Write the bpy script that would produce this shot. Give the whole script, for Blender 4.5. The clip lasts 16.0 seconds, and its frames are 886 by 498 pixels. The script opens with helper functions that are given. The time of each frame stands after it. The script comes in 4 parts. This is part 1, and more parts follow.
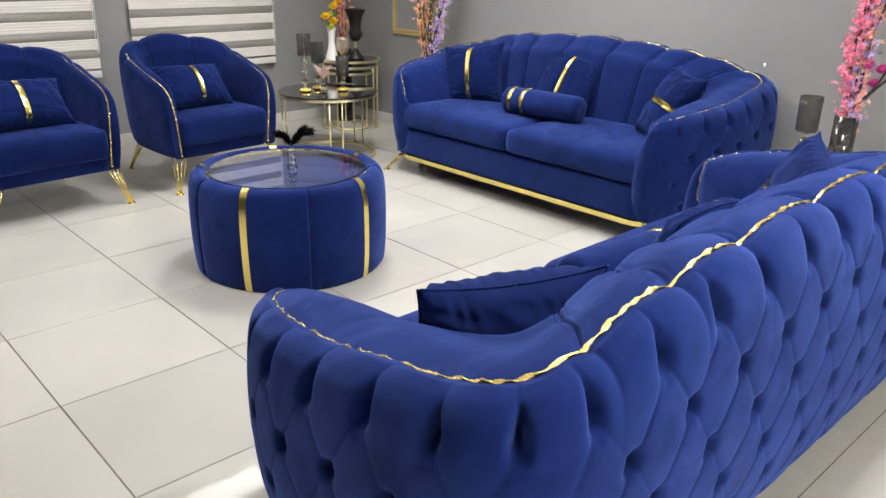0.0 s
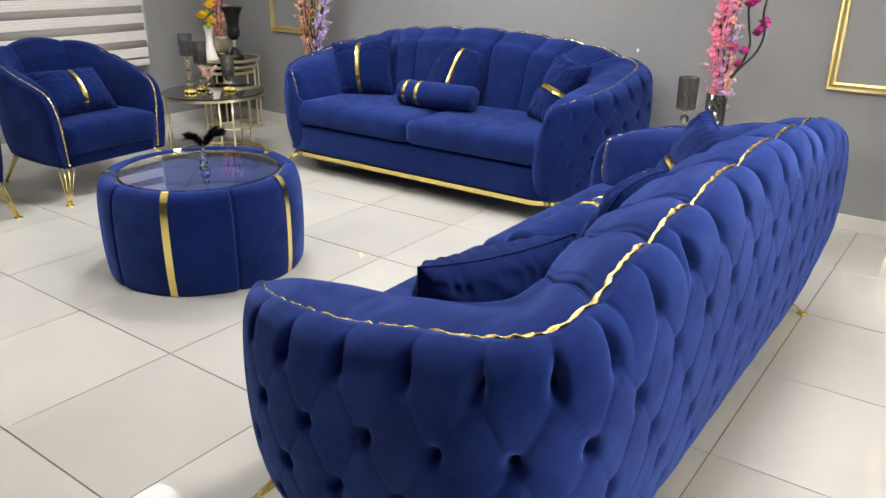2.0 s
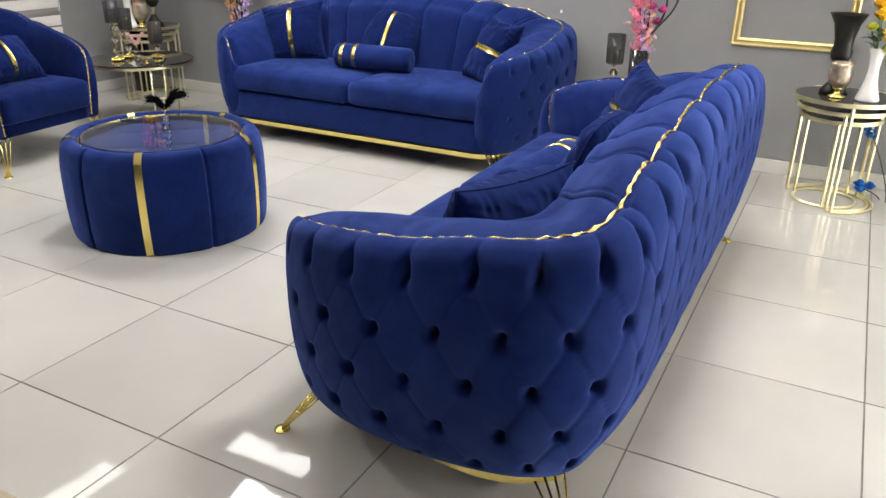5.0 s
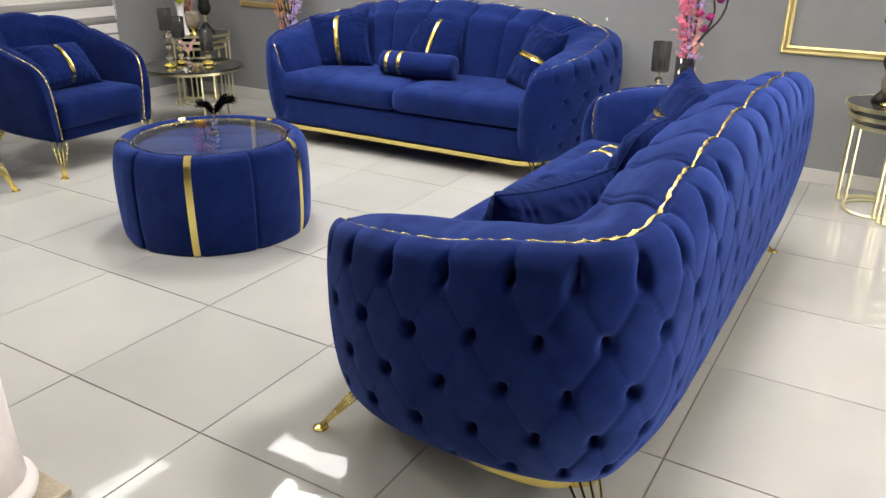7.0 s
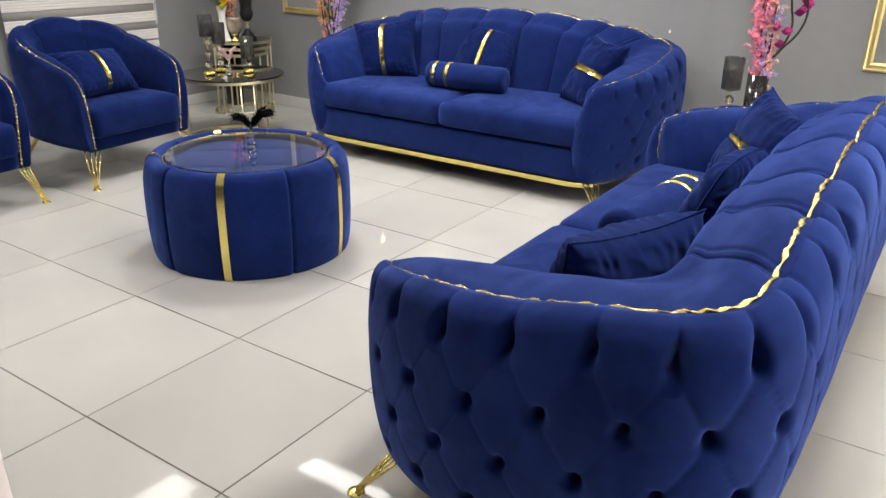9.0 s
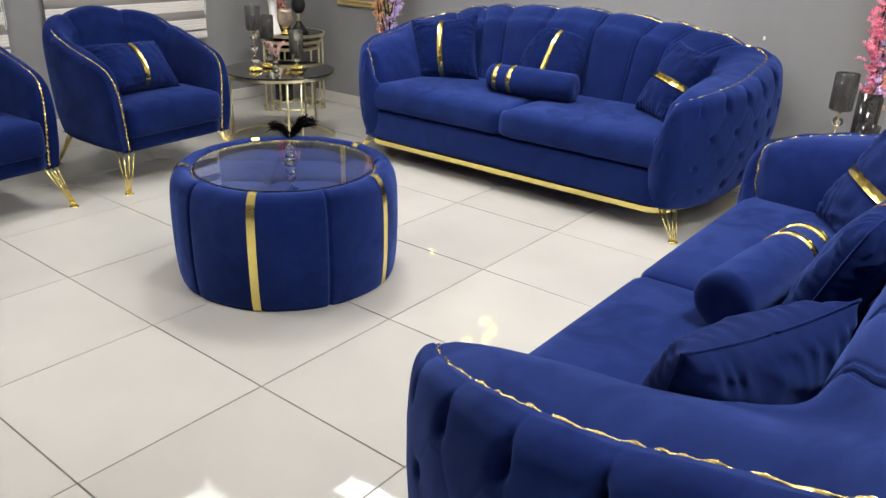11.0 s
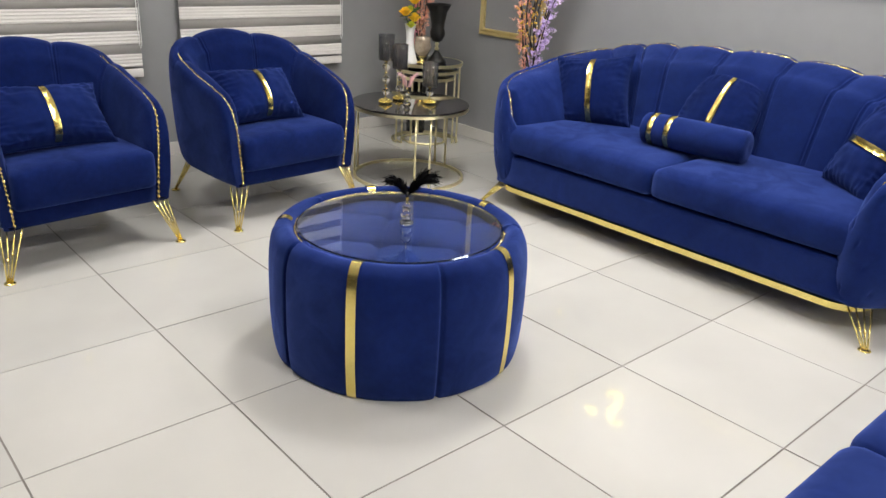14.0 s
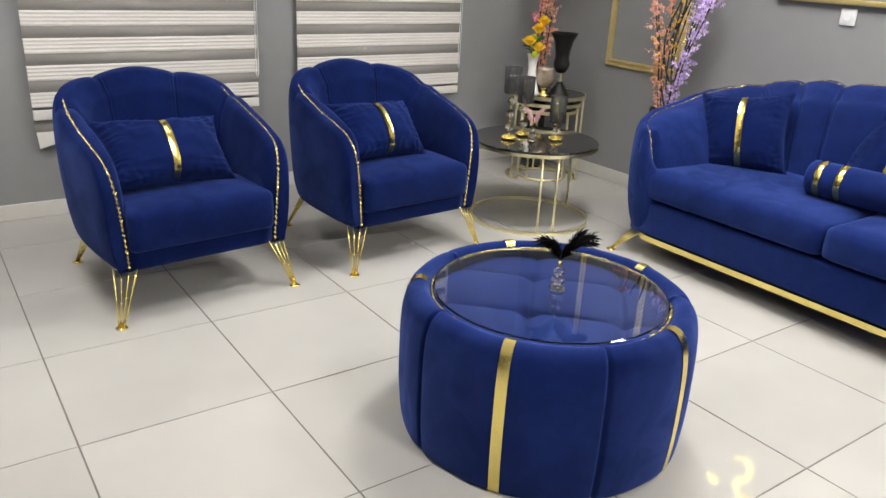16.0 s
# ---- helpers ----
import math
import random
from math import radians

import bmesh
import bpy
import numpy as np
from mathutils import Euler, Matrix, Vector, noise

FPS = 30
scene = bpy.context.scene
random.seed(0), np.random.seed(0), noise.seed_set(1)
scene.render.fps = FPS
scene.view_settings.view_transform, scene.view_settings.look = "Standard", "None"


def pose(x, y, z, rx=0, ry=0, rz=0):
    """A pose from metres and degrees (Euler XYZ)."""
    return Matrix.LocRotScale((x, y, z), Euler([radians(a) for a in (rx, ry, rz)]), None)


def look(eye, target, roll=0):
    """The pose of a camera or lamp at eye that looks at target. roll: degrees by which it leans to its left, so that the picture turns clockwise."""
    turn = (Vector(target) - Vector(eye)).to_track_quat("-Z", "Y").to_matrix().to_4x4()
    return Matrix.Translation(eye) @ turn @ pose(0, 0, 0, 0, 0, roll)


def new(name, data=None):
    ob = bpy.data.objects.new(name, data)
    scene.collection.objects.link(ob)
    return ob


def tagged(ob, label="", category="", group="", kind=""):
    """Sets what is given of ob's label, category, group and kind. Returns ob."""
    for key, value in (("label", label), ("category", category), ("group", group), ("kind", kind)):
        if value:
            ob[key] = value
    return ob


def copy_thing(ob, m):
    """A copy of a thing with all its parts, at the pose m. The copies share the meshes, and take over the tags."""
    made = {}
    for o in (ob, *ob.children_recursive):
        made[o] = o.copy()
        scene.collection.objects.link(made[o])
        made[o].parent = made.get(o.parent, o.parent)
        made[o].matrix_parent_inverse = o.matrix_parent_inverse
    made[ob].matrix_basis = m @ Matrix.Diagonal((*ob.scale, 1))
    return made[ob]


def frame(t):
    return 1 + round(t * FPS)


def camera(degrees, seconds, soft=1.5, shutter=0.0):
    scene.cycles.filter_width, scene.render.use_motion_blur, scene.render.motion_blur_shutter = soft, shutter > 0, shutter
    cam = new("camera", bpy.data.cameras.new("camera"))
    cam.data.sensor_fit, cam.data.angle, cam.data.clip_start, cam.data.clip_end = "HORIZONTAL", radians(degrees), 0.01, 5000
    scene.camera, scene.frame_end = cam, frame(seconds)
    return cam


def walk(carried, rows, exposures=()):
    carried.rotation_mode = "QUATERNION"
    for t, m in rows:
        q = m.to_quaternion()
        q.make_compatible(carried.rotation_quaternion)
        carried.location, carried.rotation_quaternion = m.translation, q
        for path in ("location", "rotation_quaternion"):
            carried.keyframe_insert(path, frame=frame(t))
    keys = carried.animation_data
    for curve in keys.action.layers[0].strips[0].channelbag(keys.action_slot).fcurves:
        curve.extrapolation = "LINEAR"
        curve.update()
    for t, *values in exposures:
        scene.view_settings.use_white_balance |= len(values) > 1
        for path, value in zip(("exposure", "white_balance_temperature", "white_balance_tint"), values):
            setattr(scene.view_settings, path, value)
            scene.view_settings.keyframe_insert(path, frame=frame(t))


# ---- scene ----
cam = camera(60.0, 16.0)
PATH = [
    (0, (-1.16, -2.391, 1.386), (0.118, -1.029, 0.67), 1.1),
    (0.5, (-1.218, -2.289, 1.384), (0.11, -0.978, 0.664), 1.0),
    (1, (-1.257, -2.26, 1.388), (0.132, -1.013, 0.67), 0.8),
    (1.5, (-1.324, -2.261, 1.386), (0.13, -1.089, 0.671), 0.7),
    (2, (-1.432, -2.28, 1.394), (0.077, -1.185, 0.671), 0.6),
    (2.5, (-1.531, -2.254, 1.391), (0.03, -1.238, 0.663), 0.5),
    (3, (-1.614, -2.174, 1.395), (-0.016, -1.23, 0.649), 0.6),
    (3.5, (-1.697, -2.119, 1.387), (-0.075, -1.232, 0.624), 0.7),
    (4, (-1.761, -2.111, 1.38), (-0.126, -1.265, 0.599), 0.8),
    (4.2, (-1.777, -2.116, 1.38), (-0.139, -1.284, 0.592), 1.0),
    (6.5, (-1.884, -2.187, 1.377), (-0.283, -1.272, 0.601), 0.7),
    (7, (-1.846, -2.168, 1.374), (-0.26, -1.223, 0.605), 0.6),
    (7.5, (-1.802, -2.126, 1.374), (-0.225, -1.162, 0.609), 0.7),
    (8, (-1.759, -2.072, 1.372), (-0.192, -1.091, 0.61), 0.8),
    (8.5, (-1.713, -2.015, 1.368), (-0.156, -1.015, 0.61), 1.1),
    (8.7, (-1.681, -1.995, 1.366), (-0.13, -0.984, 0.609), 1.1),
    (10.8, (-1.311, -1.755, 1.35), (0.154, -0.632, 0.578), 1.3),
    (11, (-1.283, -1.7, 1.365), (0.173, -0.574, 0.583), 1.9),
    (11.5, (-1.233, -1.594, 1.374), (0.202, -0.444, 0.588), 2.2),
    (12, (-1.2, -1.514, 1.371), (0.215, -0.339, 0.585), 2.4),
    (12.5, (-1.136, -1.466, 1.367), (0.251, -0.256, 0.584), 2.4),
    (13, (-1.007, -1.414, 1.368), (0.342, -0.156, 0.595), 2.6),
    (13.5, (-0.932, -1.379, 1.372), (0.368, -0.062, 0.613), 2.7),
    (14, (-0.901, -1.328, 1.377), (0.347, 0.044, 0.63), 3.1),
    (14.5, (-0.883, -1.223, 1.375), (0.31, 0.204, 0.64), 3.3),
    (15, (-0.882, -1.093, 1.38), (0.268, 0.375, 0.654), 3.3),
    (15.5, (-0.881, -0.997, 1.392), (0.237, 0.499, 0.675), 3.2),
    (16, (-0.856, -0.919, 1.388), (0.237, 0.597, 0.676), 3.0),
]
# the camera opens a little wider while the dark sofa fills the picture
walk(cam, [(t, look(eye, target, roll)) for t, eye, target, roll in PATH], [(0, 0.12), (1.5, 0.08), (4, 0.0), (16, 0.0)])

# ---- world and large lights ----
world = bpy.data.worlds.new("world")
scene.world = world
world.use_nodes = True
wn = world.node_tree.nodes["Background"]
wn.inputs["Color"].default_value = (0.55, 0.6, 0.7, 1)
wn.inputs["Strength"].default_value = 0.12

# SOUTH is drawn far out only to hold the added far lamps
EAST, NORTH, WEST, SOUTH, CEIL = 3.055, 3.42, -4.2, -12.6, 2.75
# first two inferred from floor reflections, the rest added unseen: x, y, watts, size x, size y
LAMP_SPOTS = [(2.11, 1.45, 4, 0.22, 0.8), (1.12, 2.5, 2.5, 0.6, 0.3), (1.5, 1.15, 30, 0.5, 0.5), (-0.7, 1.8, 26, 0.56, 0.56), (0.6, -1.7, 35, 0.56, 0.56), (2.2, 0.0, 21, 0.56, 0.56),
              # far overdriven lamps, added to brighten the free-standing sofa's back
              (0.9, -6.3, 110, 0.56, 0.56), (1.7, -11.4, 3700, 0.56, 0.56), (0.7, -11.4, 2800, 0.56, 0.56)]
for lx, ly, watts, wx, wy in LAMP_SPOTS:
    ld = bpy.data.lights.new("panel_light", "AREA")
    ld.shape, ld.size, ld.size_y = "RECTANGLE", wx, wy
    ld.energy = 1.4 * watts
    ld.spread = math.radians(148)
    ld.color = (1.0, 0.98, 0.95)
    lo = new("panel_light", ld)
    lo.matrix_world = pose(lx, ly, CEIL - 0.035)

# ---- materials ----
def mat(name, color, rough=0.5, metal=0.0, **kw):
    m = bpy.data.materials.new(name)
    m.use_nodes = True
    b = m.node_tree.nodes["Principled BSDF"]
    b.inputs["Base Color"].default_value = (*color, 1)
    b.inputs["Roughness"].default_value = rough
    b.inputs["Metallic"].default_value = metal
    for k, v in kw.items():
        b.inputs[k.replace("_", " ")].default_value = v
    return m


def node(m, kind, **kw):
    n = m.node_tree.nodes.new(kind)
    for k, v in kw.items():
        n.inputs[k.replace("_", " ")].default_value = v
    return n


def vary(m, c1, c2, scale=4.0, detail=6.0, bump=0.0, bump_scale=60.0, dist=0.002, rough=None):
    """Two-scale noise on colour and roughness, and a fine bump."""
    nt = m.node_tree
    b = nt.nodes["Principled BSDF"]
    co = nt.nodes.new("ShaderNodeTexCoord")
    n1 = node(m, "ShaderNodeTexNoise", Scale=scale, Detail=detail)
    n2 = node(m, "ShaderNodeTexNoise", Scale=scale * 9, Detail=3.0)
    nt.links.new(co.outputs["Object"], n1.inputs["Vector"])
    nt.links.new(co.outputs["Object"], n2.inputs["Vector"])
    add = nt.nodes.new("ShaderNodeMix")
    add.data_type = "FLOAT"
    add.inputs[0].default_value = 0.35
    nt.links.new(n1.outputs["Fac"], add.inputs[2])
    nt.links.new(n2.outputs["Fac"], add.inputs[3])
    ramp = nt.nodes.new("ShaderNodeValToRGB")
    ramp.color_ramp.elements[0].position, ramp.color_ramp.elements[1].position = 0.3, 0.7
    ramp.color_ramp.elements[0].color, ramp.color_ramp.elements[1].color = (*c1, 1), (*c2, 1)
    nt.links.new(add.outputs[0], ramp.inputs["Fac"])
    nt.links.new(ramp.outputs["Color"], b.inputs["Base Color"])
    if rough:
        mr = node(m, "ShaderNodeMapRange", To_Min=rough[0], To_Max=rough[1])
        nt.links.new(n1.outputs["Fac"], mr.inputs["Value"])
        nt.links.new(mr.outputs["Result"], b.inputs["Roughness"])
    if bump:
        n3 = node(m, "ShaderNodeTexNoise", Scale=bump_scale, Detail=4.0)
        nt.links.new(co.outputs["Object"], n3.inputs["Vector"])
        bp = node(m, "ShaderNodeBump", Strength=bump, Distance=dist)
        nt.links.new(n3.outputs["Fac"], bp.inputs["Height"])
        nt.links.new(bp.outputs["Normal"], b.inputs["Normal"])
    return m


def velvet(name, c1, c2, sheen):
    """Velvet: dark base, blue sheen, and a brushed nap in cloudy patches where the pile lies differently."""
    m = vary(mat(name, c2, 0.8, Sheen_Weight=0.4, Sheen_Roughness=0.58, Sheen_Tint=(0.19, 0.30, 0.90, 1), Specular_IOR_Level=0.04), c1, c2, 5.0, 5.0, 0.25, 500.0, 0.001)
    nt = m.node_tree
    co = nt.nodes.new("ShaderNodeTexCoord")
    nap = node(m, "ShaderNodeTexNoise", Scale=6.0, Detail=4.0, Distortion=1.6)
    mr = node(m, "ShaderNodeMapRange", From_Min=0.36, From_Max=0.64, To_Min=sheen[0], To_Max=sheen[1])
    nt.links.new(co.outputs["Object"], nap.inputs["Vector"])
    nt.links.new(nap.outputs["Fac"], mr.inputs["Value"])
    bump = node(m, "ShaderNodeBump", Strength=0.07, Distance=0.012)
    nt.links.new(nap.outputs["Fac"], bump.inputs["Height"])
    nt.links.new(bump.outputs["Normal"], nt.nodes["Bump"].inputs["Normal"])
    nt.links.new(mr.outputs["Result"], nt.nodes["Principled BSDF"].inputs["Sheen Weight"])
    return m


VELVET = velvet("royal_blue_velvet", (0.0019, 0.0068, 0.051), (0.0038, 0.0120, 0.086), (0.24, 0.42))
# darker copy of the royal velvet, imitates pile that catches less light
VELVET_DIM = velvet("dim_blue_velvet", (0.0010, 0.0040, 0.033), (0.0026, 0.0090, 0.066), (0.15, 0.26))
GOLD = vary(mat("polished_gold", (0.90, 0.72, 0.25), 0.18, 1.0), (0.86, 0.68, 0.20), (0.95, 0.78, 0.30), 12.0, rough=(0.14, 0.26))
STRAP = vary(mat("shiny_gold_strap", (0.9, 0.7, 0.22), 0.16, 1.0), (0.86, 0.67, 0.18), (0.96, 0.78, 0.28), 12.0, 3.0, 0.4, 20.0, 0.012, rough=(0.12, 0.22))
GOLD_FOIL = vary(mat("crumpled_gold_piping", (0.9, 0.7, 0.32), 0.2, 1.0), (0.70, 0.51, 0.14), (0.90, 0.71, 0.31), 30.0, 4.0, 0.8, 90.0, 0.006, rough=(0.1, 0.3))
SATIN_GOLD = vary(mat("satin_gold_moulding", (0.8, 0.66, 0.3), 0.4, 0.85), (0.72, 0.57, 0.24), (0.86, 0.72, 0.36), 10.0, rough=(0.33, 0.45))
BRASS = vary(mat("pale_brass", (0.82, 0.74, 0.45), 0.36, 1.0), (0.80, 0.72, 0.43), (0.90, 0.83, 0.56), 15.0, rough=(0.3, 0.46))
WALL = vary(mat("grey_wall_paint", (0.2, 0.2, 0.21), 0.6), (0.24, 0.24, 0.247), (0.272, 0.272, 0.276), 1.2, 6.0, 0.15, 140.0, 0.001)
CEILING = vary(mat("white_ceiling_paint", (0.78, 0.77, 0.74), 0.8), (0.74, 0.73, 0.71), (0.8, 0.79, 0.77), 1.0)
# dark only to swallow bounced light, for the unseen closing walls
LOW_BOUNCE_WALL = vary(mat("low_bounce_wall_paint", (0.06, 0.06, 0.065), 0.6), (0.05, 0.05, 0.054), (0.07, 0.07, 0.074), 1.2, 6.0, 0.15, 140.0, 0.001)
GROUT = vary(mat("dark_grout", (0.1, 0.09, 0.08), 0.9), (0.10, 0.088, 0.078), (0.23, 0.205, 0.185), 9.0)
SKIRT = vary(mat("tile_skirting", (0.62, 0.6, 0.56), 0.15), (0.6, 0.575, 0.535), (0.66, 0.635, 0.6), 2.0)
MARBLE = mat("black_marble_glass", (0.012, 0.011, 0.011), 0.06, Coat_Weight=0.5)
BLIND = vary(mat("white_blind_fabric", (0.72, 0.69, 0.66), 0.85), (0.69, 0.66, 0.63), (0.75, 0.72, 0.69), 6.0, 4.0, 0.3, 300.0)
SHEER = mat("sheer_blind_fabric", (0.5, 0.475, 0.45), 0.9, Alpha=0.55)
BLACK = vary(mat("black_lacquer", (0.01, 0.01, 0.01), 0.4, Specular_IOR_Level=0.3), (0.008, 0.008, 0.008), (0.016, 0.015, 0.014), 15.0)
FEATHER = vary(mat("black_feather", (0.006, 0.006, 0.007), 0.9, Specular_IOR_Level=0.05), (0.003, 0.003, 0.004), (0.009, 0.009, 0.010), 60.0)
PINK_FEATHER = vary(mat("pink_feather", (0.75, 0.42, 0.42), 0.8), (0.78, 0.5, 0.51), (0.9, 0.68, 0.67), 60.0)
WHITE_CERAMIC = vary(mat("white_ceramic", (0.8, 0.79, 0.77), 0.25), (0.77, 0.76, 0.74), (0.82, 0.81, 0.8), 8.0)
WHITE_COLUMN = vary(mat("worn_white_paint", (0.7, 0.64, 0.61), 0.6), (0.62, 0.56, 0.53), (0.75, 0.69, 0.66), 5.0, 6.0, 0.3, 25.0, 0.004)
STONE = vary(mat("brown_stone", (0.3, 0.24, 0.15), 0.4), (0.2, 0.15, 0.08), (0.42, 0.36, 0.26), 14.0)
GLASS = mat("smoked_table_glass", (0.78, 0.85, 0.87), 0.008, Transmission_Weight=1.0, IOR=1.6)
CRYSTAL = mat("crystal", (1, 1, 1), 0.0, Transmission_Weight=1.0, IOR=1.5)
SMOKE = mat("smoked_glass", (0.34, 0.34, 0.36), 0.03, Transmission_Weight=0.92, IOR=1.3)
SMOKE_DARK = vary(mat("dark_smoked_glass", (0.05, 0.05, 0.055), 0.06, Transmission_Weight=0.08, IOR=1.5), (0.014, 0.014, 0.015), (0.026, 0.024, 0.024), 8.0)
MERCURY = vary(mat("mercury_glass", (0.75, 0.68, 0.58), 0.15, 0.6), (0.28, 0.21, 0.15), (0.68, 0.58, 0.46), 40.0, 4.0, 0.6, 60.0, 0.004)
YELLOW = vary(mat("yellow_petal", (0.85, 0.5, 0.02), 0.6), (0.9, 0.46, 0.01), (0.95, 0.74, 0.04), 30.0)
LIME = vary(mat("lime_petal", (0.6, 0.65, 0.05), 0.6), (0.5, 0.6, 0.04), (0.75, 0.75, 0.08), 30.0)
LEAF = vary(mat("green_leaf", (0.04, 0.1, 0.03), 0.5), (0.025, 0.07, 0.02), (0.06, 0.14, 0.04), 25.0)
PINK = vary(mat("pink_blossom", (0.75, 0.12, 0.25), 0.7), (0.8, 0.1, 0.24), (0.95, 0.42, 0.54), 40.0)
MAGENTA = vary(mat("magenta_blossom", (0.6, 0.04, 0.3), 0.6), (0.5, 0.02, 0.2), (0.7, 0.08, 0.4), 40.0)
LILAC = vary(mat("lilac_blossom", (0.5, 0.32, 0.72), 0.7), (0.52, 0.34, 0.78), (0.78, 0.64, 0.92), 40.0)
PEACH = vary(mat("peach_blossom", (0.75, 0.3, 0.2), 0.7), (0.75, 0.28, 0.18), (0.9, 0.55, 0.42), 40.0)
GOLD_BERRY = mat("gold_berry", (0.75, 0.48, 0.06), 0.3, 0.5)
STEM = vary(mat("dark_stem", (0.03, 0.022, 0.018), 0.7), (0.02, 0.014, 0.012), (0.05, 0.035, 0.03), 40.0)
PLASTIC = mat("white_plastic", (0.8, 0.8, 0.8), 0.3)
BLUE_RIBBON = mat("blue_ribbon", (0.02, 0.2, 0.6), 0.4)
DIFFUSER = mat("lamp_diffuser", (0.9, 0.9, 0.88), 0.5, Emission_Color=(1, 0.96, 0.9, 1), Emission_Strength=0.9)
SIGN = mat("lit_yellow_sign", (0.8, 0.65, 0.1), 0.4, Emission_Color=(1.0, 0.78, 0.12, 1), Emission_Strength=7.0)
NIGHT = mat("window_glass_dusk", (0.22, 0.215, 0.205), 0.15)

# glossy porcelain tile: soft cloudy drift from tile to tile
TILE = mat("porcelain_tile", (0.6, 0.58, 0.54), 0.1, Specular_IOR_Level=0.5)
nt = TILE.node_tree
bs = nt.nodes["Principled BSDF"]
info = nt.nodes.new("ShaderNodeObjectInfo")
geo = nt.nodes.new("ShaderNodeNewGeometry")
tn = node(TILE, "ShaderNodeTexNoise", Scale=1.6, Detail=5.0)
nt.links.new(geo.outputs["Position"], tn.inputs["Vector"])
rp = nt.nodes.new("ShaderNodeValToRGB")
rp.color_ramp.elements[0].position, rp.color_ramp.elements[1].position = 0.3, 0.7
rp.color_ramp.elements[0].color, rp.color_ramp.elements[1].color = (0.42, 0.408, 0.38, 1), (0.475, 0.462, 0.432, 1)
nt.links.new(tn.outputs["Fac"], rp.inputs["Fac"])
hs = nt.nodes.new("ShaderNodeHueSaturation")
mr = node(TILE, "ShaderNodeMapRange", To_Min=0.96, To_Max=1.04)
nt.links.new(info.outputs["Random"], mr.inputs["Value"])
nt.links.new(mr.outputs["Result"], hs.inputs["Value"])
nt.links.new(rp.outputs["Color"], hs.inputs["Color"])
nt.links.new(hs.outputs["Color"], bs.inputs["Base Color"])
tw = node(TILE, "ShaderNodeTexNoise", Scale=3.0, Detail=3.0)
nt.links.new(geo.outputs["Position"], tw.inputs["Vector"])
rr = node(TILE, "ShaderNodeMapRange", To_Min=0.015, To_Max=0.065)
nt.links.new(tw.outputs["Fac"], rr.inputs["Value"])
nt.links.new(rr.outputs["Result"], bs.inputs["Roughness"])
tb = node(TILE, "ShaderNodeBump", Strength=0.12, Distance=0.01)
nt.links.new(tw.outputs["Fac"], tb.inputs["Height"])
nt.links.new(tb.outputs["Normal"], bs.inputs["Normal"])

# pale veins in the black marble
nt = MARBLE.node_tree
co = nt.nodes.new("ShaderNodeTexCoord")
vn = node(MARBLE, "ShaderNodeTexNoise", Scale=2.6, Detail=8.0, Distortion=1.4)
nt.links.new(co.outputs["Object"], vn.inputs["Vector"])
vr = nt.nodes.new("ShaderNodeValToRGB")
els = vr.color_ramp.elements
els[0].position, els[0].color = 0.492, (0.012, 0.011, 0.011, 1)
els[1].position, els[1].color = 0.508, (0.012, 0.011, 0.011, 1)
mid = els.new(0.5)
mid.color = (0.12, 0.105, 0.09, 1)
nt.links.new(vn.outputs["Fac"], vr.inputs["Fac"])
nt.links.new(vr.outputs["Color"], nt.nodes["Principled BSDF"].inputs["Base Color"])


# ---- mesh helpers ----
def obj(name, bm, material, smooth=True, parent=None):
    me = bpy.data.meshes.new(name)
    bm.normal_update()
    bm.to_mesh(me)
    bm.free()
    for p in me.polygons:
        p.use_smooth = smooth
    me.materials.append(material)
    ob = new(name, me)
    if parent:
        ob.parent = parent
    return ob


def part(name, bm, material, parent, label="", smooth=True):
    ob = obj(name, bm, material, smooth, parent)
    if label:
        tagged(ob, label)
    return ob


def thing(name, label, category, group="", kind=""):
    return tagged(new(name), label, category, group, kind)


def box(bm, x0, x1, y0, y1, z0, z1, bevel=0.0, seg=2):
    r = bmesh.ops.create_cube(bm, size=1.0, matrix=Matrix.Translation(((x0 + x1) / 2, (y0 + y1) / 2, (z0 + z1) / 2)) @ Matrix.Diagonal((x1 - x0, y1 - y0, z1 - z0, 1)))
    if bevel:
        vs = set(r["verts"])
        bmesh.ops.bevel(bm, geom=[e for e in bm.edges if e.verts[0] in vs and e.verts[1] in vs], offset=bevel, segments=seg, affect="EDGES", profile=0.5)
    return bm


def grid(bm, rows, closed_u=False, closed_v=False):
    """Quads over a table of points."""
    vs = [[bm.verts.new(p) for p in r] for r in rows]
    nu, nv = len(vs), len(vs[0])
    for i in range(nu if closed_u else nu - 1):
        for j in range(nv if closed_v else nv - 1):
            a, b, c, d = vs[i][j], vs[(i + 1) % nu][j], vs[(i + 1) % nu][(j + 1) % nv], vs[i][(j + 1) % nv]
            if len({a, b, c, d}) == 4:
                bm.faces.new((a, b, c, d))
    return vs


def lathe(bm, prof, n=32, at=(0, 0, 0), fn=None):
    """Turn a list of (r, z) about the upright; ends with r == 0 close themselves."""
    rows = []
    for r, z in prof:
        rows.append([Vector((at[0] + max(r, 1e-4) * math.cos(2 * math.pi * k / n), at[1] + max(r, 1e-4) * math.sin(2 * math.pi * k / n), at[2] + z)) for k in range(n)])
    if fn:
        rows = [[fn(p) for p in r] for r in rows]
    grid(bm, rows, False, True)
    bmesh.ops.remove_doubles(bm, verts=[v for v in bm.verts if v.is_boundary], dist=0.0004)
    bmesh.ops.recalc_face_normals(bm, faces=bm.faces[:])
    return bm


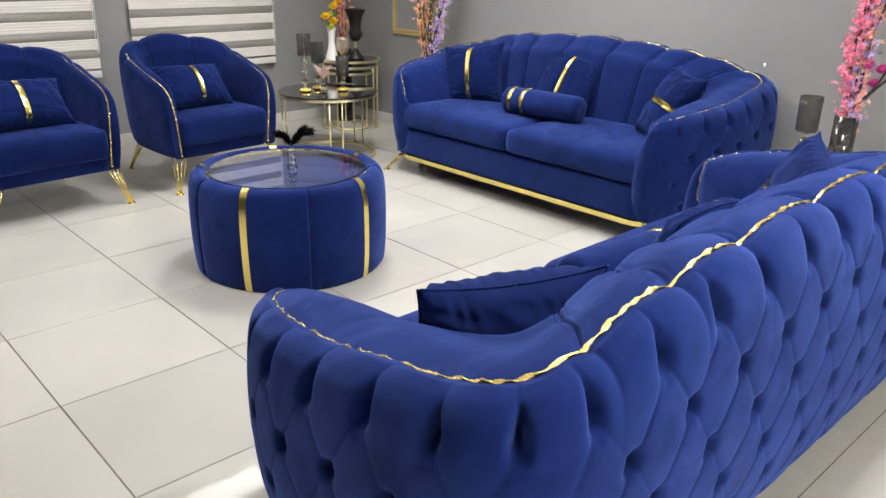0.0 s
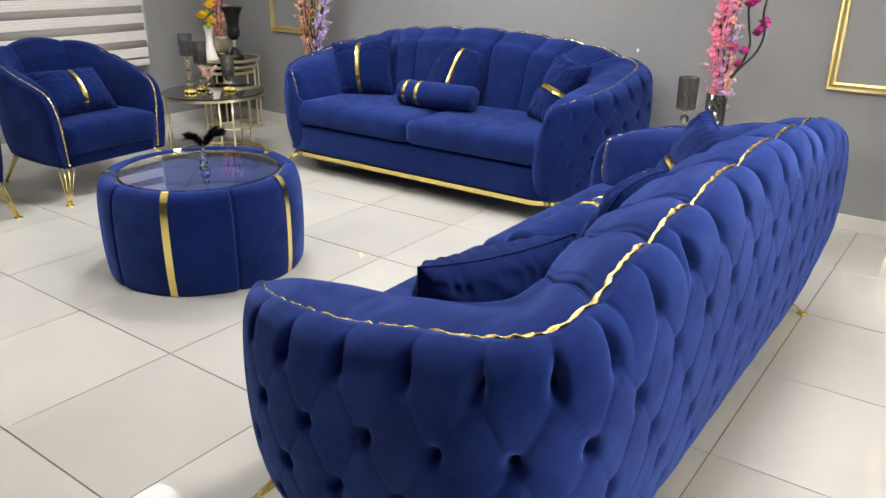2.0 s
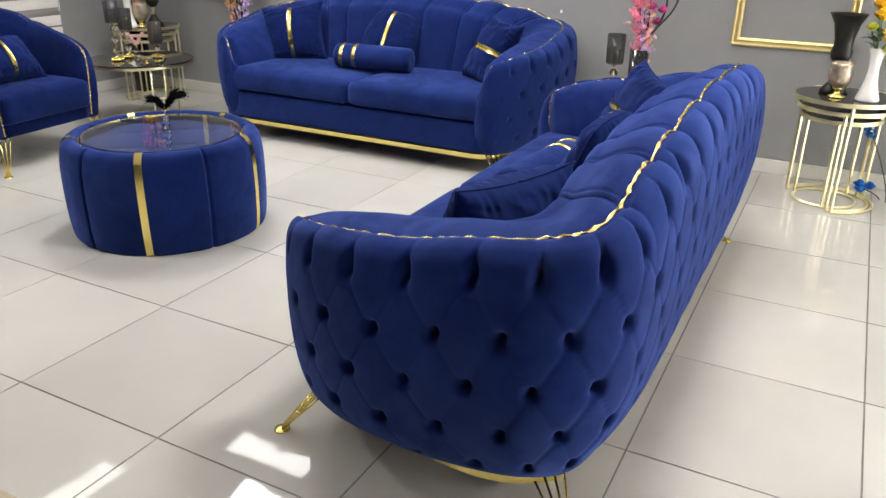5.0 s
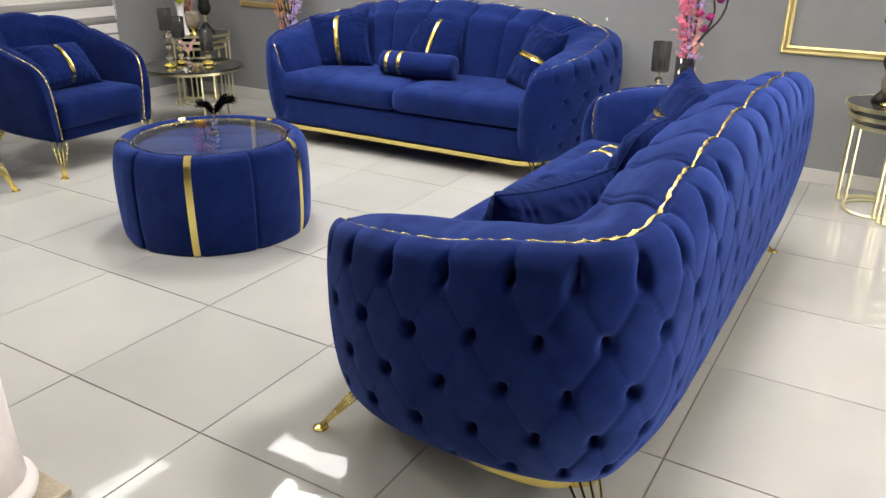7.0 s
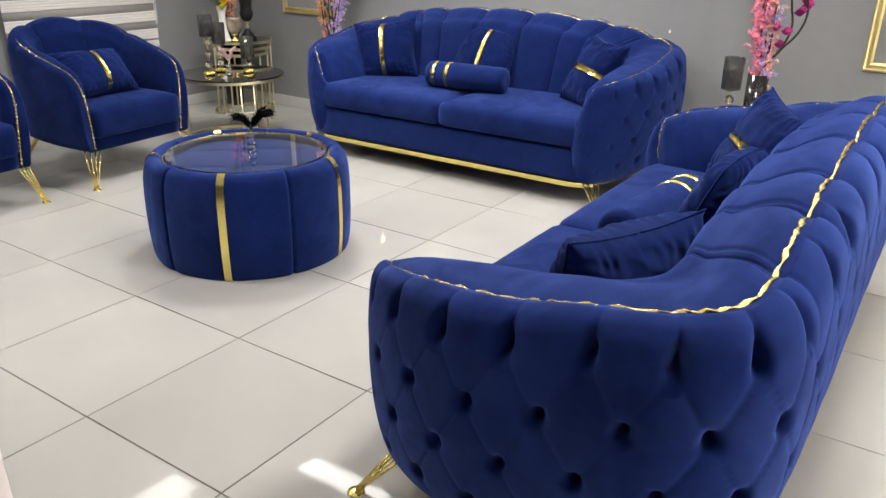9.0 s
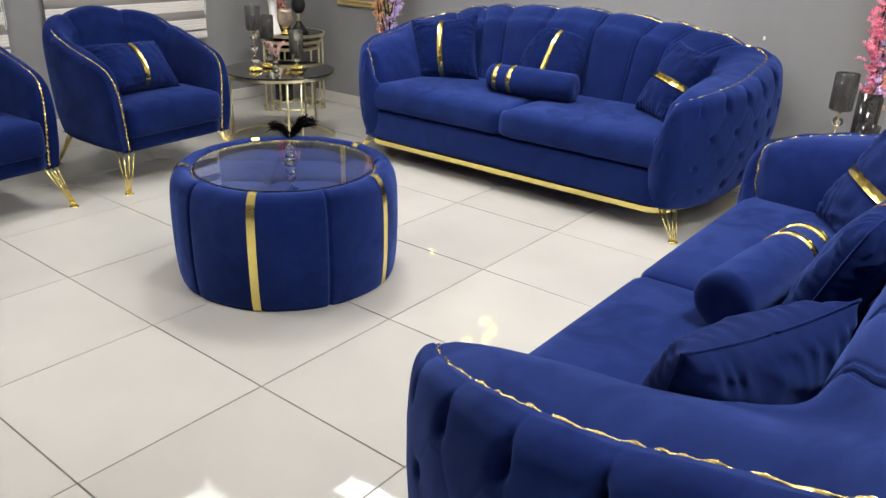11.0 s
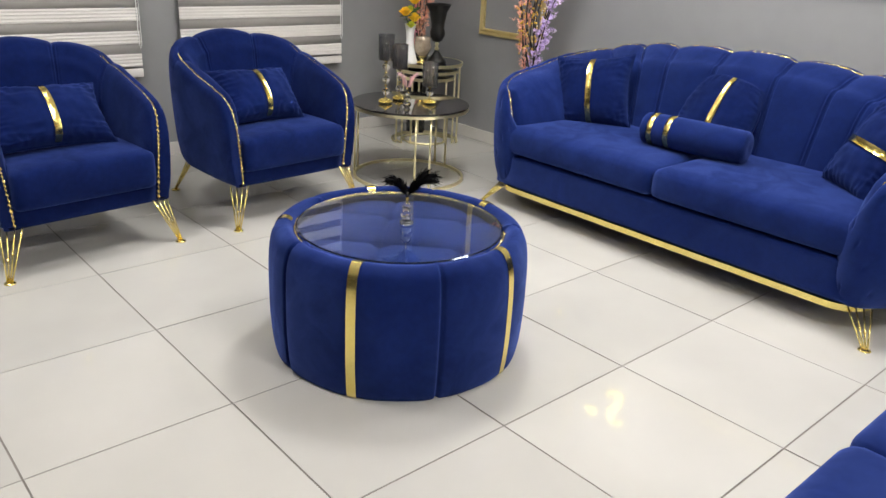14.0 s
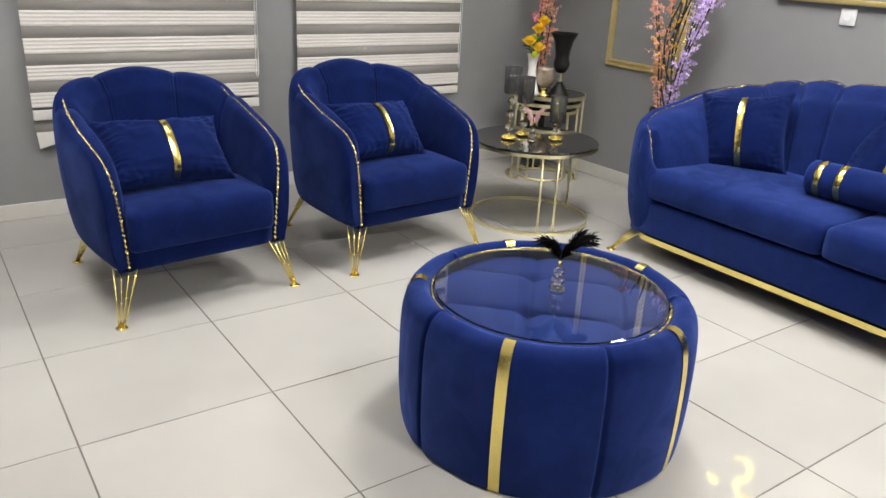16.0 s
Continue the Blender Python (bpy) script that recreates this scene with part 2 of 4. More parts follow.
def spline(pts, n):
    """Catmull-Rom through the points, n samples evenly spaced along the curve."""
    p = np.array(pts, float)
    p = np.vstack([2 * p[0] - p[1], p, 2 * p[-1] - p[-2]])
    out = []
    for i in range(1, len(p) - 2):
        t = np.linspace(0, 1, 24, endpoint=False)[:, None]
        a, b, c, d = p[i - 1], p[i], p[i + 1], p[i + 2]
        out.append(0.5 * (2 * b + (c - a) * t + (2 * a - 5 * b + 4 * c - d) * t ** 2 + (3 * b - a - 3 * c + d) * t ** 3))
    out = np.vstack(out + [p[-2:-1]])
    s = np.concatenate([[0], np.cumsum(np.linalg.norm(np.diff(out, axis=0), axis=1))])
    q = np.linspace(0, s[-1], n)
    return np.stack([np.interp(q, s, out[:, k]) for k in range(out.shape[1])], 1)


def tube(bm, pts, r, n=8, closed=False, wob=None):
    """A round bar along points; wob gives a radius factor per point."""
    P = [Vector(p) for p in pts]
    rows = []
    up = Vector((0, 0, 1))
    for i, p in enumerate(P):
        a = P[i - 1] if (i or closed) else P[i]
        b = P[(i + 1) % len(P)] if (i + 1 < len(P) or closed) else P[i]
        t = (b - a).normalized()
        u = t.cross(up)
        u = u.normalized() if u.length > 1e-3 else Vector((1, 0, 0))
        w = u.cross(t).normalized()
        k = r * (wob[i] if wob is not None else 1)
        rows.append([p + k * (math.cos(2 * math.pi * j / n) * u + math.sin(2 * math.pi * j / n) * w) for j in range(n)])
    vs = grid(bm, rows, closed, True)
    if not closed:
        bm.faces.new(vs[0])
        bm.faces.new(vs[-1][::-1])
    return bm


def rbox(bm, size, r, n=10, at=(0, 0, 0), fn=None):
    """A box with soft rounded edges: a subdivided cube drawn in to a rounded box. fn moves each point."""
    sx, sy, sz = [v / 2 for v in size]
    t = bmesh.new()
    bmesh.ops.create_cube(t, size=2.0)
    bmesh.ops.subdivide_edges(t, edges=t.edges[:], cuts=n, use_grid_fill=True)
    for v in t.verts:
        p = Vector((math.copysign(abs(v.co.x) ** 0.7, v.co.x) * sx, math.copysign(abs(v.co.y) ** 0.7, v.co.y) * sy, math.copysign(abs(v.co.z) ** 0.7, v.co.z) * sz))
        c = Vector((max(-sx + r, min(sx - r, p.x)), max(-sy + r, min(sy - r, p.y)), max(-sz + r, min(sz - r, p.z))))
        d = p - c
        q = c + (d.normalized() * r if d.length > 1e-6 else d)
        v.co = (fn(q) if fn else q) + Vector(at)
    me = bpy.data.meshes.new("tmp")
    t.to_mesh(me)
    t.free()
    bm.from_mesh(me)
    bpy.data.meshes.remove(me)
    return bm


def step(a, b, x):
    t = np.clip((x - a) / (b - a), 0, 1)
    return t * t * (3 - 2 * t)


# ---- upholstered shells (sofas and armchairs) ----
class Shell:
    """A U-shaped padded shell: half is its rim from one arm's front to the middle of the back, as (x, y, z); mirrored."""

    def __init__(self, half, inside, n, seams, scallop, zb, side=0.0):
        h = np.hstack([np.array(half, float), np.array(inside, float)])
        full = np.vstack([h, (h * [-1, 1, 1, -1, 1])[-2::-1]])
        both = spline(full, n)
        self.p, self.v = both[:, :3], both[:, 3:] - both[:, :2]
        self.zb = zb
        d = np.gradient(self.p[:, :2], axis=0)
        t = d / np.linalg.norm(d, axis=1)[:, None]
        self.n = np.stack([t[:, 1], -t[:, 0]], 1)
        if self.n[n // 2, 1] < 0:
            self.n = -self.n
        # the outside wraps round the arms' fronts: there it swells sideways, hardly forwards
        run = np.concatenate([[0], np.cumsum(np.linalg.norm(np.diff(self.p, axis=0), axis=1))])
        self.arc = run - run[n // 2]
        w = side * (1 - step(0.0, 0.25, self.p[:, 1] - self.p[:, 1].min()))[:, None]
        self.n = self.n * (1 - w) + w * np.stack([np.sign(self.p[:, 0]), np.full(n, -0.25)], 1)
        self.n /= np.linalg.norm(self.n, axis=1)[:, None]
        plan = np.concatenate([[0], np.cumsum(np.linalg.norm(np.diff(self.p[:, :2], axis=0), axis=1))])
        self.s = plan - plan[n // 2]
        # channels between the seams; seams are half-plan distances from the middle of the back
        marks = np.array(sorted([-v for v in seams] + list(seams)))
        marks = np.concatenate([[self.s[0] - 0.02], marks, [self.s[-1] + 0.02]])
        k = np.clip(np.searchsorted(marks, self.s) - 1, 0, len(marks) - 2)
        f = (self.s - marks[k]) / (marks[k + 1] - marks[k])
        self.bulge = np.abs(np.sin(np.pi * np.clip(f, 0, 1))) ** 0.5
        off = np.abs(self.s[:, None] - marks[None, 1:-1])
        self.seam = np.max(np.exp(-(off / 0.005) ** 2) + 0.35 * np.exp(-((off - 0.016) / 0.004) ** 2), 1)
        q = self.p[:, :2] + 0.135 * self.n
        walk_s = np.concatenate([[0], np.cumsum(np.linalg.norm(np.diff(q, axis=0), axis=1))])
        self.so = walk_s - walk_s[n // 2]
        deep = np.where(np.abs(self.s) > seams[-1] + 0.02, 0.12, 1.0)
        deep = np.convolve(np.pad(deep, 12, mode="edge"), np.ones(25) / 25, mode="valid")
        self.rim = self.p[:, 2] + scallop * deep * (self.bulge - 1) * step(0.0, 0.25, np.abs(self.s[0]) - np.abs(self.s))
        self.k = k

    def outer(self, prof, tuft, pitch, depth, nv=64, front=1.0):
        """The outside from the underside up to the rim, deep-buttoned in diamonds if tuft; front narrows the roll at the arms' ends."""
        pr = spline(prof, nv)
        off, zf = pr[:, 0], pr[:, 1]
        corner = int(np.argmax(self.p[:, 0] + self.p[:, 1]))
        out = []
        for i in range(len(self.p)):
            u = self.so[i] / pitch
            zt = self.p[i, 2]
            z = self.zb + (self.rim[i] - self.zb) * zf
            # rows of buttons hang at equal steps below the rim
            r = (zt - z - 0.068) / 0.128
            rc = np.clip(r, 0, 9)
            a, b = u + rc / 2, u - rc / 2
            q = np.abs(np.sin(np.pi * a)) * np.abs(np.sin(np.pi * b))
            da, db = a - np.round(a), b - np.round(b)
            du, dr = (da + db) / 2 * pitch, np.where(r < 0, np.minimum(r, 0), (da - db)) * 0.128
            hole = np.exp(-((du / 0.0125) ** 2 + (dr / np.where(dr < 0, np.where(r < 0.3, 0.034, 0.017), 0.0115)) ** 2))
            bowl = np.exp(-((du / 0.018) ** 2 + (dr / np.where(r < 0.3, 0.032, 0.020)) ** 2))
            # folds run down between the buttons and straight up to the rim
            fold = np.maximum(np.exp(-(da * 0.133 / 0.0036) ** 2), np.exp(-(db * 0.133 / 0.0036) ** 2))
            fold = fold * np.where(r < 0, 2.6, 0.8)
            back = float(step(0.75, 1.0, self.p[i, 1] / self.p[:, 1].max()))
            firm = 0.5 + 0.5 * back
            pad = firm * (depth * 0.06 * (1 - (1 - q) ** 3) - 0.0034 * fold) - depth * (0.36 * bowl + 1.3 * hole)
            low = step(0.02, 0.07, z - self.zb)
            fade = low * (1 - 0.45 * step(0.97, 1.02, zf))
            z = z + (0.005 * np.abs(np.sin(np.pi * u)) * step(0.9, 1.01, zf) * (np.arange(nv) < nv - 4) if tuft else 0)
            end = abs(self.s[0]) - abs(self.s[i])
            edge = float(step(0.08, 0.42, end))
            pad = pad * fade * (0.1 + 0.9 * edge) if tuft else 0.0016 * np.cos(2 * np.pi * self.s[i] / 0.31 + 4 * zf) * np.sin(np.pi * np.clip(zf, 0, 1))
            k = front + (1 - front) * float(step(0.05, 0.5, end))
            o = np.where(off > 0, off * k, off * (0.45 + 0.55 * float(step(0.1, 0.55, end)))) + pad
            if tuft:
                # the back corners draw in towards the rail
                o = o - 0.045 * math.exp(-((abs(self.s[i]) - abs(self.s[corner])) / 0.2) ** 2) * (1 - step(0.0, 0.5, zf))
            out.append([(self.p[i, 0] + self.n[i, 0] * c, self.p[i, 1] + self.n[i, 1] * c, zz) for c, zz in zip(o, z)])
        bm = bmesh.new()
        vs = grid(bm, out)
        bm.faces.new([row[0] for row in vs])
        bmesh.ops.recalc_face_normals(bm, faces=bm.faces[:])
        return bm

    def inner(self, low, lean, depth, groove=0.009, lift=0.022):
        """The inside from the rim over a soft roll down to the seat, in channels parted by stitched seams."""
        out = []
        for i in range(len(self.p)):
            zt = self.rim[i]
            back = float(step(0.35, 0.95, self.p[i, 1] / self.p[:, 1].max()))
            lo = min(low, zt - 0.02)
            h = zt - lo
            hk = min(1.0, h / 0.2)
            g = float(np.linalg.norm(self.v[i]))
            d = self.v[i] / max(g, 1e-6)
            up = 0.6 + 0.4 * float(step(0.02, 0.3, abs(self.s[0]) - abs(self.s[i])))
            row = []
            for off, zz, wt in ((0.0, zt, 0), (0.05 * g, zt + 0.006, 0.3), (0.25 * g, zt + (lift * up - (lift - 0.006) * back) * hk, 0.7), (0.48 * g, zt + (lift * up - (lift + 0.016) * back) * hk, 1), (0.70 * g, zt + (0.5 * lift - 0.02 - (0.5 * lift + 0.028) * back) * hk, 1), (0.88 * g, zt - 0.065 * hk, 1), (g, zt - 0.125 * hk, 1),
                                (1.06 * g + 0.35 * lean * back, zt - 0.5 * h - 0.02, 1), (1.08 * g + 0.7 * lean * back, zt - 0.75 * h, 1), (1.1 * g + lean * back, lo, 0.8)):
                zz += 0.75 * wt * (self.p[i, 2] - 0.012 - zt)
                pad = depth * (self.bulge[i] - 0.75) * wt - groove * self.seam[i] * min(1.0, 1.4 * wt)
                q = off + pad
                row.append((self.p[i, 0] + d[0] * q, self.p[i, 1] + d[1] * q, max(zz + pad * (1 - 0.6 * float(off > 0.8 * g)), lo)))
            out.append(spline(row, 28))
        bm = bmesh.new()
        grid(bm, out)
        bmesh.ops.recalc_face_normals(bm, faces=bm.faces[:])
        return bm

    def piping(self, r, pitch, lift=0.004, push=0.0, drop=0.0, lo=0.0, hi=1.0):
        """A twisted foil cord: a flat oval section that turns along the rim and is pinched at uneven knots."""
        n = len(self.p)
        i0, i1 = int(lo * n), int(hi * n)
        rng = random.Random(5)
        rows = []
        for i in range(i0, i1):
            b = float(step(0.72, 0.97, self.p[i, 1] / self.p[:, 1].max()))
            w = push + 1.2 * drop * b
            c = Vector((self.p[i, 0] + self.n[i, 0] * w, self.p[i, 1] + self.n[i, 1] * w, self.rim[i] + lift - 0.4 * drop * b - 0.004 * (1 - b)))
            t = (Vector(self.p[min(i + 1, n - 1)]) - Vector(self.p[max(i - 1, 0)])).normalized()
            u = Vector((self.n[i, 0], self.n[i, 1], 0)).normalized()
            v = t.cross(u).normalized()
            u = v.cross(t)
            g = self.arc[i] + 0.25 * pitch * math.sin(self.arc[i] * 23)
            knot = abs(math.sin(math.pi * g / pitch))
            k = r * (0.42 + 0.62 * knot ** 0.6) * (0.9 + 0.2 * rng.random())
            turn = 1.5 * math.pi * g / pitch
            ring = []
            for j in range(8):
                a = 2 * math.pi * j / 8
                e1, e2 = 1.15 * math.cos(a), 0.55 * math.sin(a)
                ring.append(c + k * ((e1 * math.cos(turn) - e2 * math.sin(turn)) * u + (e1 * math.sin(turn) + e2 * math.cos(turn)) * v))
            rows.append(ring)
        bm = bmesh.new()
        vs = grid(bm, rows, False, True)
        bm.faces.new(vs[0])
        bm.faces.new(vs[-1][::-1])
        bmesh.ops.recalc_face_normals(bm, faces=bm.faces[:])
        return bm

    def footing(self, off, z0, z1, front, thick):
        """A flat metal band round the foot: the rim's plan drawn in by off, closed along the front with rounded corners."""
        corner = abs(self.s[int(np.argmax(self.p[:, 0] + self.p[:, 1]))])
        draw = [off - 0.05 * (1 - float(step(0.30, 0.72, self.p[i, 1]))) - 0.06 * math.exp(-((abs(self.s[i]) - corner) / 0.2) ** 2) for i in range(len(self.p))]
        side = [(self.p[i, 0] + self.n[i, 0] * draw[i], self.p[i, 1] + self.n[i, 1] * draw[i]) for i in range(len(self.p))]
        side = [q for q in side if q[1] > front + 0.14][::4]
        sx, sy = side[0]
        turn = [(sx - np.sign(sx) * 0.13 * (1 - math.cos(a)), sy - (sy - front) * math.sin(a)) for a in np.linspace(math.pi / 2, 0.12, 12)]
        loop = turn + side + [(-x, y) for x, y in turn[::-1]]
        bm = bmesh.new()
        c = np.mean(np.array(loop), 0)
        rows = []
        for x, y in loop:
            d = np.array((x * 0.35, y)) - c
            d = d / np.linalg.norm(d) * thick
            rows.append([(x, y, z0), (x, y, z1), (x - d[0], y - d[1], z1), (x - d[0], y - d[1], z0)])
        grid(bm, rows, True, True)
        bmesh.ops.recalc_face_normals(bm, faces=bm.faces[:])
        return bm


def hairpin_leg(parent, top, foot, spread, h=0.0):
    """Four gold rods drawn together into a small foot, with little balls."""
    bm = bmesh.new()
    t, f = Vector(top), Vector(foot)
    sp = Vector((*spread, 0)).normalized()
    for k in (-1.5, -0.5, 0.5, 1.5):
        a = t + sp * k * 0.029 + Vector((0, 0, 0.01))
        b = f + sp * k * 0.006 + Vector((0, 0, 0.006))
        tube(bm, [a, a.lerp(b, 0.5), b], 0.0036, 6)
        if abs(k) < 1:
            bmesh.ops.create_uvsphere(bm, u_segments=8, v_segments=6, radius=0.007, matrix=Matrix.Translation(a.lerp(b, 0.55 + 0.1 * k)))
    leg = part("leg", bm, GOLD, parent, "gold hairpin leg")
    bm = bmesh.new()
    lathe(bm, [(0.0, 0.007), (0.012, 0.007), (0.022, 0.004), (0.024, 0.0), (0.0, 0.0)], 14, f)
    part("foot", bm, GOLD, leg, "small round gold foot")
    return leg


def soft_cushion(w, d, h, r, crown=0.02):
    def fn(q):
        x, y = 2 * q.x / w, 2 * q.y / d
        if q.z > 0:
            q.z += crown * (1 - x ** 4) * (1 - y ** 4)
        q.y -= 0.012 * (1 - (2 * q.z / h) ** 2) * (1 if q.y < 0 else 0)
        return q
    bm = bmesh.new()
    rbox(bm, (w, d, h), r, 15, fn=fn)
    return bm


SOFA_HALF = [(0.868, 0.085, 0.43), (0.884, 0.052, 0.49), (0.903, 0.042, 0.58), (0.925, 0.046, 0.637), (0.963, 0.073, 0.656), (1.016, 0.15, 0.680), (1.055, 0.27, 0.700), (1.075, 0.45, 0.722), (1.077, 0.62, 0.758),
             (1.068, 0.765, 0.780), (1.012, 0.864, 0.802), (0.90, 0.884, 0.838), (0.70, 0.888, 0.881), (0.495, 0.89, 0.902), (0.165, 0.89, 0.923), (0.0, 0.89, 0.925)]
SOFA_OUT = [(-0.075, 0.0), (-0.035, 0.004), (0.01, 0.04), (0.05, 0.14), (0.08, 0.30), (0.095, 0.5), (0.098, 0.68), (0.092, 0.83), (0.08, 0.93), (0.055, 0.982), (0.028, 1.002), (0.01, 1.004), (0.0, 1.0)]

SOFA_IN = [(0.86, 0.085), (0.862, 0.075), (0.863, 0.072), (0.858, 0.08), (0.85, 0.10), (0.84, 0.16), (0.826, 0.27), (0.82, 0.40), (0.812, 0.50),
           (0.795, 0.58), (0.765, 0.63), (0.69, 0.652), (0.57, 0.665), (0.43, 0.67), (0.155, 0.675), (0.0, 0.675)]


def make_sofa():
    sofa = thing("sofa", "royal blue velvet sofa, deep-buttoned outside, scalloped back, gold piping", "sofa", "matching blue sofas")
    sh = Shell(SOFA_HALF, SOFA_IN, 1100, (0.165, 0.475, 0.69, 0.91), 0.03, 0.122)
    part("outer_shell", sh.outer(SOFA_OUT, True, 0.162, 0.034, 240, 0.52), VELVET, sofa, "deep-buttoned blue velvet outside")
    part("inner_back", sh.inner(0.38, 0.06, 0.012, 0.019, 0.011), VELVET, sofa, "channelled blue velvet back and arms")
    part("piping", sh.piping(0.0062, 0.07, 0.0015), GOLD_FOIL, sofa, "crinkled gold piping along the scalloped rim")
    bm = bmesh.new()
    rbox(bm, (1.90, 0.76, 0.170), 0.012, 9, (0, 0.405, 0.220))
    part("seat_base", bm, VELVET, sofa)
    for sx in (-1, 1):
        c = part("seat_cushion", soft_cushion(0.957, 0.74, 0.148, 0.036, 0.022), VELVET, sofa)
        c.location = (sx * 0.4795, 0.39, 0.385)
    part("base_rail", sh.footing(-0.012, 0.1, 0.127, 0.03, 0.03), GOLD, sofa, "polished gold rail round the base", False)
    for sx in (-1, 1):
        hairpin_leg(sofa, (sx * 0.94, 0.085, 0.113), (sx * 1.02, -0.005, 0), (0.8 * sx, 0.5))
        hairpin_leg(sofa, (sx * 0.98, 0.80, 0.113), (sx * 1.08, 0.905, 0), (0.8 * sx, -0.5))
    return sofa


CHAIR_HALF = [(0.308, 0.035, 0.215), (0.318, 0.03, 0.36), (0.334, 0.036, 0.53), (0.348, 0.085, 0.622), (0.356, 0.20, 0.668), (0.358, 0.34, 0.708), (0.352, 0.46, 0.75), (0.324, 0.575, 0.797),
              (0.25, 0.645, 0.828), (0.14, 0.685, 0.85), (0.0, 0.695, 0.862)]
CHAIR_OUT = [(-0.05, 0.0), (-0.015, 0.008), (0.016, 0.06), (0.036, 0.22), (0.047, 0.45), (0.052, 0.65), (0.052, 0.82), (0.046, 0.94), (0.031, 1.005), (0.013, 1.012), (0.0, 1.0)]

CHAIR_IN = [(0.295, 0.045), (0.298, 0.045), (0.298, 0.05), (0.288, 0.09), (0.282, 0.20), (0.28, 0.33), (0.27, 0.43), (0.245, 0.515), (0.2, 0.575), (0.12, 0.605), (0.0, 0.612)]


def make_chair():
    ch = thing("armchair", "blue velvet tub armchair with gold piping and gold hairpin legs", "armchair", "matching blue armchairs")
    sh = Shell(CHAIR_HALF, CHAIR_IN, 700, (0.17, 0.45), 0.022, 0.2, 1.0)
    part("outer_shell", sh.outer(CHAIR_OUT, False, 0.15, 0.0, 36, 0.9), VELVET_DIM, ch)
    part("inner_back", sh.inner(0.38, 0.07, 0.007, 0.006), VELVET_DIM, ch, "padded blue velvet back and arms")
    part("piping", sh.piping(0.0066, 0.03, 0.003, 0.0, 0.03), GOLD_FOIL, ch, "crinkled gold piping along the arms")
    bm = bmesh.new()
    rbox(bm, (0.62, 0.62, 0.11), 0.02, 7, (0, 0.345, 0.25))
    part("seat_base", bm, VELVET_DIM, ch)
    c = part("seat_cushion", soft_cushion(0.605, 0.6, 0.17, 0.03, 0.016), VELVET_DIM, ch)
    c.location = (0, 0.31, 0.355)
    for sx in (-1, 1):
        hairpin_leg(ch, (sx * 0.318, 0.05, 0.2), (sx * 0.373, -0.015, 0), (0.85 * sx, 0.4))
        hairpin_leg(ch, (sx * 0.27, 0.62, 0.2), (sx * 0.312, 0.755, 0), (0.8 * sx, -0.5))
    return ch


def make_pillow(name, label, w, h, t, strap, m, seed=0, round_top=False, strap_w=0.03):
    """A stuffed cushion in the local x-z plane, with a gold strap down the front."""
    th = thing(name, label, "cushion", "blue sofa cushions")
    rng = random.Random(seed)
    ph = [rng.uniform(0, 6) for _ in range(6)]

    def surf(u, v, side, puff=0.0):
        a, b = abs(u), abs(v)
        dome = max(0.0, (1 - a ** 2.3)) ** 0.58 * max(0.0, (1 - b ** 2.3)) ** 0.58
        x = u * w / 2 * (1 - 0.11 * (1 - b ** 2) * a ** 3)
        z = v * h / 2 * (1 - 0.11 * (1 - a ** 2) * b ** 3)
        if round_top and v > -0.2:
            x *= 1 - 0.32 * max(0, (v + 0.2) / 1.2) ** 2.2
            z -= 0.12 * h * a ** 2.2 * max(0, (v + 0.2) / 1.2)
        q = Vector((u * 1.6 + seed * 3.1, v * 1.6, side * 2.0))
        n1 = 1 - abs(noise.noise(Vector((q.x * 2.4 + 0.9 * v, q.y * 0.8, q.z)))) * 2
        n2 = 1 - abs(noise.noise(Vector((q.x * 0.8 - 0.6 * v, q.y * 2.8, q.z + 5)))) * 2
        fold = n1 * 0.011 * (0.06 + a * a) + n2 * 0.009 * (0.06 + b * b) + noise.noise(q * 2.2) * 0.006
        # gathers along the seams
        fold += 0.0052 * (b ** 3 * math.sin(u * 34 + 5 * noise.noise(q * 2)) + a ** 4 * math.sin(v * 34 + 5 * noise.noise(q * 2 + Vector((3, 0, 0)))))
        wr = fold * min(1.0, 3 * dome)
        if strap:
            wr = wr * (1 - 0.9 * math.exp(-((u - strap[0]) / 0.16) ** 4)) - 0.010 * math.exp(-((u - strap[0]) / 0.12) ** 2) * dome
        return Vector((x, side * (t / 2 * dome + (wr + puff) * (1 if dome > 0.02 else 0)), z))

    n = 64
    bm = bmesh.new()
    lin = [math.copysign(abs(k) ** 0.8, k) for k in np.linspace(-1, 1, n)]
    for side in (-1, 1):
        grid(bm, [[surf(u, v, side) for v in lin] for u in lin])
    bmesh.ops.remove_doubles(bm, verts=bm.verts[:], dist=0.0005)
    bmesh.ops.recalc_face_normals(bm, faces=bm.faces[:])
    body = part("cover", bm, VELVET_DIM, th)
    edge = [surf(-1, v, 1) for v in lin] + [surf(u, 1, 1) for u in lin[1:]] + [surf(1, v, 1) for v in lin[-2::-1]] + [surf(u, -1, 1) for u in lin[-2:0:-1]]
    bm = bmesh.new()
    tube(bm, edge, 0.0032, 6, True)
    part("edge_seam", bm, VELVET_DIM, body, "stitched velvet edge seam")
    if strap:
        bm = bmesh.new()
        du = strap_w / w
        rows = [[surf(strap[0] + k * du, v, -1, 0.006) - Vector((0, 0.002, 0)) for v in np.linspace(-0.985, 0.97, 40)] for k in (-1, -0.5, 0, 0.5, 1)]
        grid(bm, rows)
        bmesh.ops.recalc_face_normals(bm, faces=bm.faces[:])
        part("strap", bm, STRAP, th, "shiny gold strap")
    th.matrix_world = m
    return th


